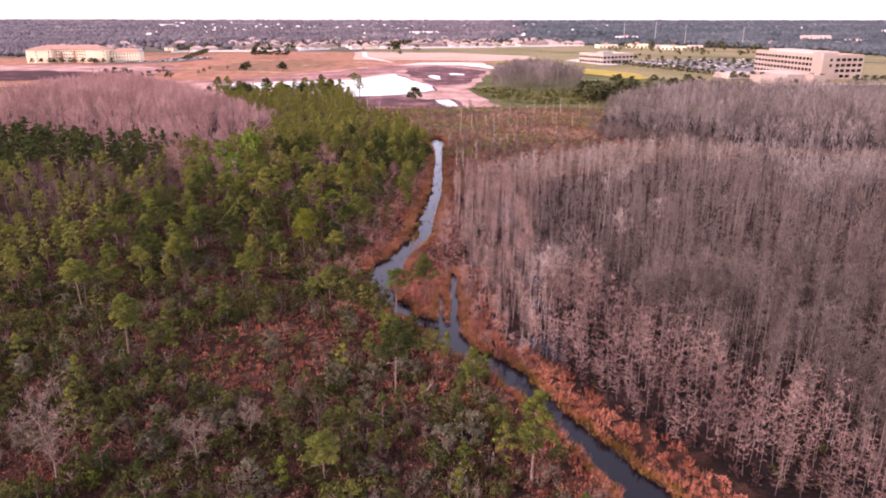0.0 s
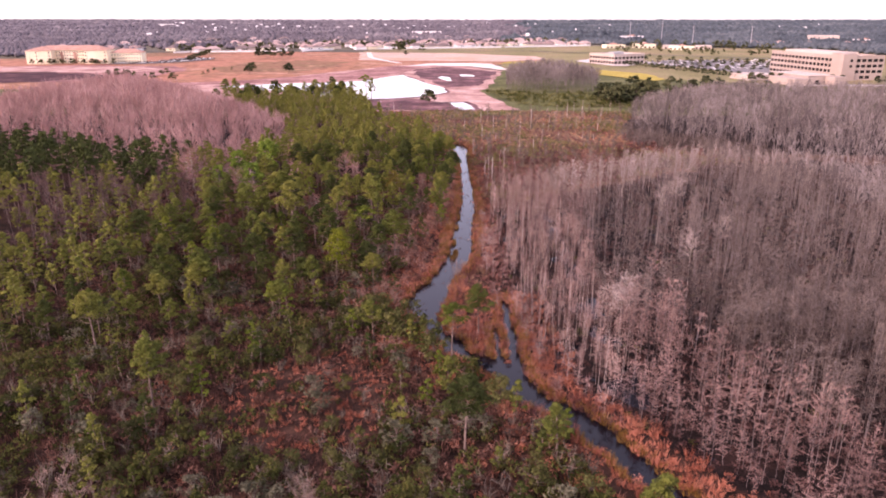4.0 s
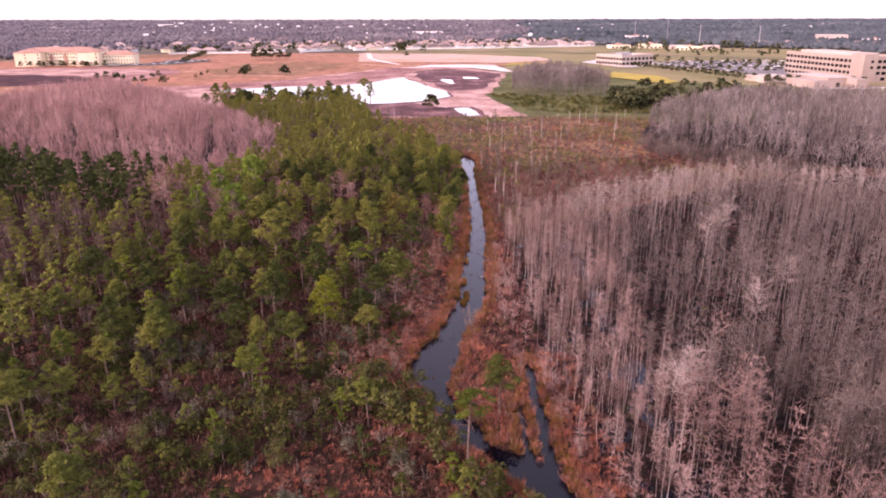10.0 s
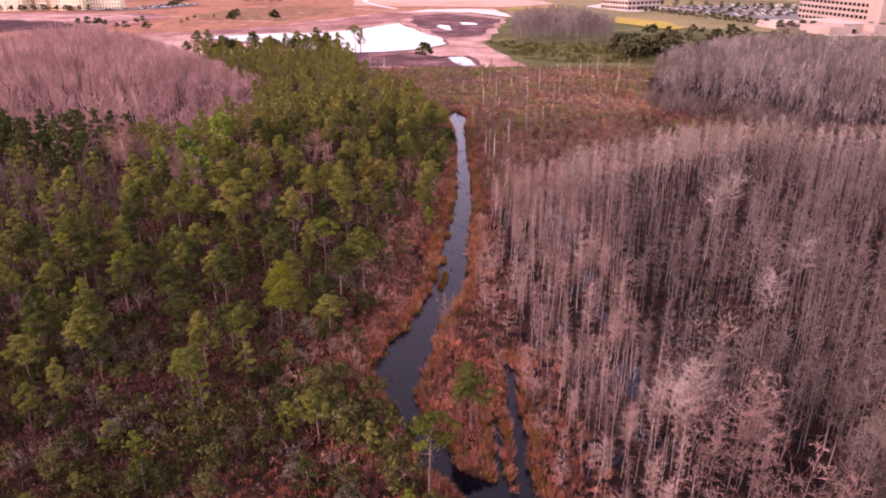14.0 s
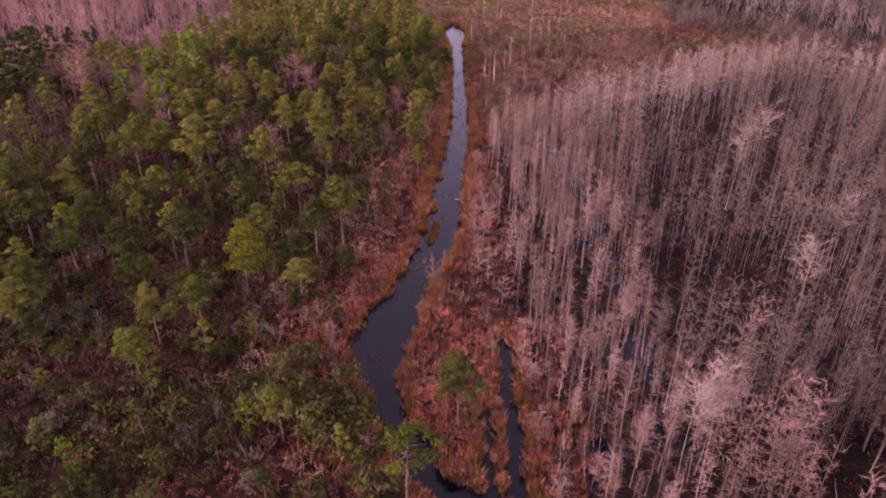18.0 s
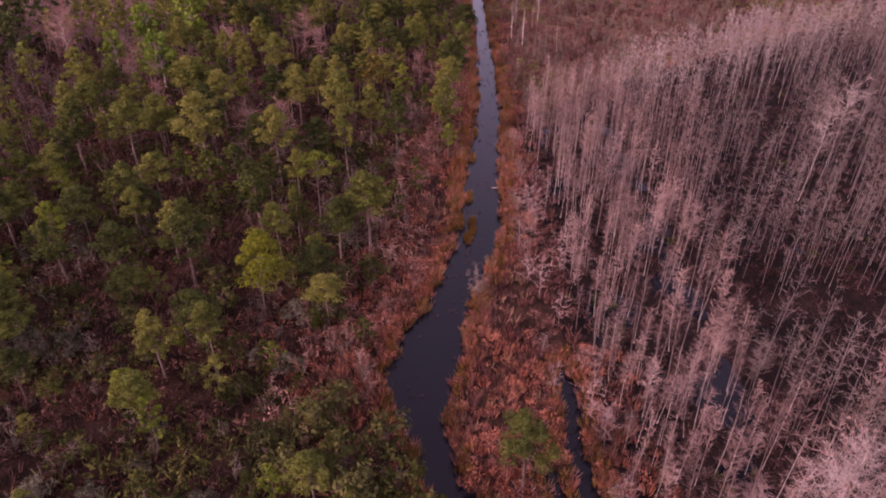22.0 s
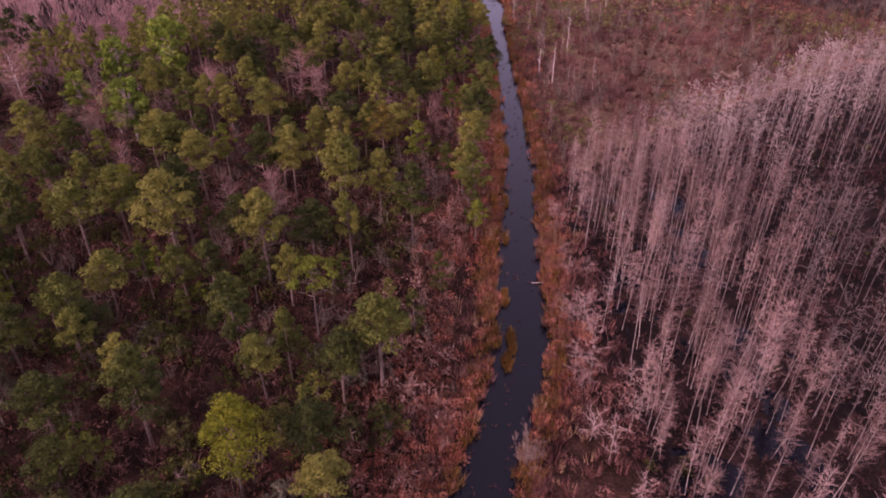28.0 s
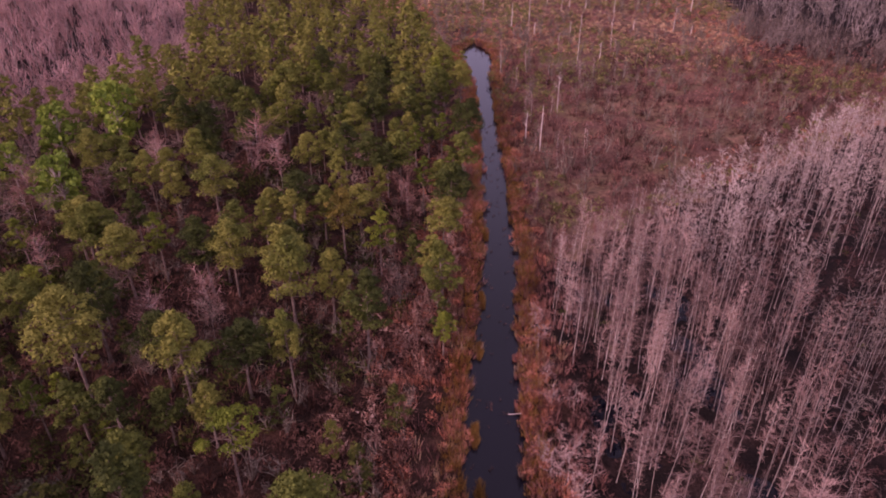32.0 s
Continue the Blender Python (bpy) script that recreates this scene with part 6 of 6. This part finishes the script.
def creek_clutter():
    g = np.random.default_rng(19)
    T = [tuft_shape(g, 12, 0.09) for _ in range(3)]
    y = g.uniform(140, 270, 150)
    l, r = np.interp(y, CREEK_Y, CREEK_L), np.interp(y, CREEK_Y, CREEK_R)
    x = l + (r - l) * np.clip(g.beta(0.6, 0.9, 150), 0.04, 0.96)
    p = np.stack([x, y, np.full(150, -0.05), g.uniform(0, 6.28, 150), g.uniform(0.25, 0.8, 150), g.uniform(0.25, 0.5, 150)], 1)
    stuff("water_weeds", T, p, [M_BRUSH], "brown weed tufts standing in creek water", "weeds")
    ix, iy = [], []
    for cx, cy, rx, ry in ((-6.9, 175.7, 0.4, 2.4), (-7.6, 172.2, 0.4, 1.6), (-7.1, 183.5, 0.3, 1.8), (-6.2, 197, 0.25, 1.6), (-5.5, 207, 0.25, 2.0), (-4.3, 224, 0.22, 1.8)):
        n = int(30 * ry)
        a, q = g.uniform(0, 6.28, n), np.sqrt(g.random(n))
        ix.append(cx + rx * q * np.cos(a)); iy.append(cy + ry * q * np.sin(a))
    ix, iy = np.concatenate(ix), np.concatenate(iy)
    n = len(ix)
    stuff("sedge_islets", T, np.stack([ix, iy, np.full(n, -0.05), g.uniform(0, 6.28, n), g.uniform(0.5, 1.0, n), g.uniform(0.5, 1.0, n)], 1), [M_OCHRE], "ochre sedge clumps standing in the creek", "sedge")
    for i in range(3):
        yy = g.uniform(128, 230)
        xx = np.interp(yy, CREEK_Y, CREEK_L if i % 2 else CREEK_R)
        t = Tris()
        a, L = g.uniform(0, 6.28), g.uniform(2, 3.6)
        tube(t, [(-L / 2, 0, 0.0), (0, 0.1, 0.06), (L / 2, 0.05, 0.12)], [0.06, 0.05, 0.02], 6)
        spike(t, (0, 0.1, 0.06), (0.5, 0.6, 0.5), 0.05)
        v, f, _ = t.get()
        e = empty("fallen_log", at(float(xx), float(yy), 0.06, math.degrees(a)), "bleached fallen log at the creek edge", "log", "fallen logs")
        part_mesh("stem", link_mesh("stem", v, f, [M_SNAG], None, True), e)


def lump_shape(g, n=2, lo=False):
    """A far crown: a few uneven clods of foliage over a stub of trunk."""
    t = Tris()
    V = np.array([(1, 0, 0), (0, 1, 0), (-1, 0, 0), (0, -1, 0), (0, 0, 1), (0.1, 0.1, -0.8)])
    F = [(0, 1, 4), (1, 2, 4), (2, 3, 4), (3, 0, 4), (1, 0, 5), (2, 1, 5), (3, 2, 5), (0, 3, 5)]
    for i in range(n):
        s = g.uniform(0.75, 1.0)
        v = V * g.uniform(0.7, 1.3, (6, 1)) * (s, s, s * 0.9)
        a = g.uniform(0, 1.5)
        v = v @ np.array([(math.cos(a), -math.sin(a), 0), (math.sin(a), math.cos(a), 0), (0, 0, 1)])
        t.add(v + (g.normal() * 0.1, g.normal() * 0.1, g.uniform(0.4, 0.65)), F)
    return t.get()


DARK_TREE = []


def field_trees():
    g = np.random.default_rng(14)
    for _ in range(3):
        DARK_TREE.append(tree_thing("oak_tree", broadleaf_shape(g, 7.0, 3.2, 20, 13, 1.15), (M_PBARK, M_DTREE), "dark rounded evergreen oak in open field", "tree", "field trees"))
    spots = [(-233, 682, 3.5), (-236, 706, 3.5), (-238, 731, 3.5), (-222, 738, 3.5), (-196, 705, 8), (-200, 722, 7), (-203, 740, 7), (-210, 773, 6), (-158, 704, 10), (-160, 716, 8), (-246, 947, 12), (-236, 944, 13), (-226, 938, 13), (-216, 944, 12), (-206, 950, 9), (-261, 635, 6), (-270, 640, 5)]
    spots += [(-272, 683, 5), (-273, 700, 5), (-240, 625, 7), (-295, 661, 7), (-305, 665, 7), (-315, 668, 6), (-286, 655, 6), (-60, 1010, 6), (-75, 1075, 16), (-68, 1080, 15), (-40, 1105, 9), (-18.5, 464, 9)]
    hedge = [(192 + 3.2 * i, 805 - 8.2 * i, 6) for i in range(20)] + [(255 + 7 * i, 628 - 3 * i, 7) for i in range(10)] + [(345 + 9 * i, 596 + 2 * i, 6) for i in range(6)]
    hedge += [(240 + 14 * i, 900 - 9 * i, 6) for i in range(14)] + [(-470 + 8 * i, 822 + (i % 3) * 4, 6) for i in range(12)] + [(-312 - 3 * i, 876 + 17 * i, 7) for i in range(11)]
    lot = [(250 + 26 * (i % 6), 735 + 26 * (i // 6), 5.5) for i in range(30)]
    fringe = [(92 + g.uniform(0, 44), 456 + g.uniform(0, 50), g.uniform(7, 12)) for _ in range(30)] + [(140 + g.uniform(0, 90), 520 + g.uniform(0, 70), g.uniform(5, 8)) for _ in range(34)]
    lot += [(g.uniform(225, 520), g.uniform(930, 1190), g.uniform(4, 9)) for _ in range(46)] + [(g.uniform(300, 560), g.uniform(1200, 1330), g.uniform(6, 11)) for _ in range(34)]
    yards = []
    for _ in range(130):
        k = g.uniform(0, 1)
        yards.append((-400 + 640 * k + g.uniform(-12, 12), 1096 + 222 * k + g.uniform(0, 130), g.uniform(5, 11)))
    many = np.array(yards + lot[30:])
    shapes = [joined(*broadleaf_shape(g, 7.0, 3.2, 9, 10, 1.7)) for _ in range(3)]
    p = rows(many[:, 0], many[:, 1], g.uniform(0, 6.28, len(many)), many[:, 2] / 7 * g.uniform(0.9, 1.35, len(many)), many[:, 2] / 7)
    stuff("yard_trees", shapes, p, [M_PBARK, M_DTREE], "dark rounded trees among far houses and shops", "trees")
    for i, (x, y, h) in enumerate(spots + hedge + lot[:30] + fringe):
        ob = stand(DARK_TREE[i % 3], x, y, g.uniform(0, 360), h / 7 * g.uniform(0.9, 1.35), h / 7)
        ob.location.z = 0.5


def hammock():
    g = np.random.default_rng(15)
    spots = [(-151, 478, 15), (-143, 474, 16), (-134, 470, 13), (-116, 474, 15), (-108, 468, 12), (-98, 470, 14), (-92, 474, 15), (-86, 466, 14), (-80, 472, 17), (-74, 466, 15), (-102, 462, 12), (-68, 458, 12), (-60.6, 488, 17), (-57, 484, 15), (-126, 462, 12), (-18.5, 470, 9)]
    spots += [(g.uniform(-160, -66), g.uniform(455, 482), g.uniform(9, 15)) for _ in range(22)]
    for i, (x, y, h) in enumerate(spots):
        stand(PINE[i % 8] if i != 12 else PINE_FLAT, x, y, g.uniform(0, 360), 1.6, h / 12)


def far_woods():
    g = np.random.default_rng(16)
    L = [lump_shape(g, 1) for _ in range(10)]
    xs, ys, ss = [], [], []
    for (y0, y1, step) in ((1110, 1700, 8.4), (1700, 2600, 12.5), (2600, 4500, 26)):
        half = y1 * 0.80
        x, y = scatter(g, (-half, y0, half, y1), step)
        keep = 0.85 + 0.4 * wave(x, y, 0.006, 1)
        line = np.interp(x, [-900, -640, -420, 250, 560, 900, 1400], [940, 990, 1150, 1370, 1180, 1020, 900])
        houses = (y < 1560) & (x > -620) & (x < 260)
        keep = np.where(houses, 0.24, keep)
        ok = (g.random(len(x)) < keep) & (y > line) & (np.abs(x) < y * 0.8)
        xs.append(x[ok]); ys.append(y[ok]); ss.append(np.full(ok.sum(), step * 0.66) * g.uniform(0.6, 1.45, ok.sum()))
    for (x0, y0, x1, y1, k) in ((-1200, 620, -560, 1120, 10), (-900, 480, -480, 620, 10), (600, 560, 1500, 1120, 11)):
        x, y = scatter(g, (x0, y0, x1, y1), k)
        ok = (g.random(len(x)) < 0.8) & ~((x > -700) & (x < -360) & (y > 760) & (y < 960)) & ~((x > 280) & (x < 640) & (y < 900))
        xs.append(x[ok]); ys.append(y[ok]); ss.append(np.full(ok.sum(), k * 0.62) * g.uniform(0.75, 1.2, ok.sum()))
    x, y, s = np.concatenate(xs), np.concatenate(ys), np.concatenate(ss)
    hs = np.asarray(HOUSE_AT)
    ok = np.ones(len(x), bool)
    for hx, hy in hs:
        ok &= ~((np.abs(x - hx - 10) < 17) & (y < hy + 14) & (y > hy - 24))
    x, y, s = x[ok], y[ok], s[ok]
    p = rows(x, y, g.uniform(0, 6.28, len(x)), s * 1.15, np.clip(s * 0.8, 6.0, 8.5) * g.uniform(0.7, 1.2, len(x)))
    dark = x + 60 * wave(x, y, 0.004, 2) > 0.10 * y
    for name, k, m_, lab in (("far_woods", ~dark, M_FWOOD, "grey winter woods stretching to the horizon, haze painted into their colour"), ("far_evergreen_woods", dark, M_FWOOD2, "dark blue-green woods stretching to the horizon, haze tint in their colour")):
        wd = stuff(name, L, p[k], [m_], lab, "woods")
        wd.data.polygons.foreach_set("use_smooth", np.ones(len(wd.data.polygons), bool))
    print("far", len(x))


def far_roofs():
    """Pale roofs that show between the far trees."""
    g = np.random.default_rng(17)
    first = None
    for i in range(70):
        y = g.uniform(1650, 3600)
        x = g.uniform(-0.55, 0.62) * y
        if g.random() < 0.45:
            y = g.uniform(2300, 3000)
            x = g.uniform(-0.33, 0.02) * y
        m = at(x, y, float(ground_z(x, y)), g.uniform(-20, 20))
        if first is None:
            first = empty("far_house", m, "far pale-walled building among woods", "building", "far buildings")
            bm = bmesh.new()
            box(bm, 0, 0, 0, 26, 14, 11.5)
            part("wall", bm, M_WHITE, first)
            bm = bmesh.new()
            hip_roof(bm, 0, 0, 26, 14, 11.5, 2)
            part("roof", bm, M_WHITE, first)
        else:
            ob = copy_thing(first, m)
            ob.scale = (g.uniform(0.2, 0.6), 0.6, g.uniform(0.7, 1.0))


pine_wood(); brown_hardwoods(); young_pines(); shrub_things(); cypress_stand()
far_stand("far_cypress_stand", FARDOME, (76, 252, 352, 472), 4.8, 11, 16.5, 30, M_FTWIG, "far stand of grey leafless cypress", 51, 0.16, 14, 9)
far_stand("rosy_cypress_stand", PINKDOME, (-392, 242, -78, 502), 4.5, 8.5, 20, 45, M_PTWIG, "rounded stand of rosy leafless cypress", 52, 0.15, 15, 10, (-185, 90))
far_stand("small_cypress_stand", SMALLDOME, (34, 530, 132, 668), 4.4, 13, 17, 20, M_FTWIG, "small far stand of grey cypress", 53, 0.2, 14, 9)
far_stand("rosy_cypress_glade", ROSY_GLADE, (-150, 165, -70, 230), 7.5, 6, 10, 10, M_CTWIG, "scattered rosy leafless cypress among dark pines", 54, 0.09, 22, 11)
undergrowth(); creek_clutter(); snags(); field_trees(); hammock(); far_woods(); far_roofs()
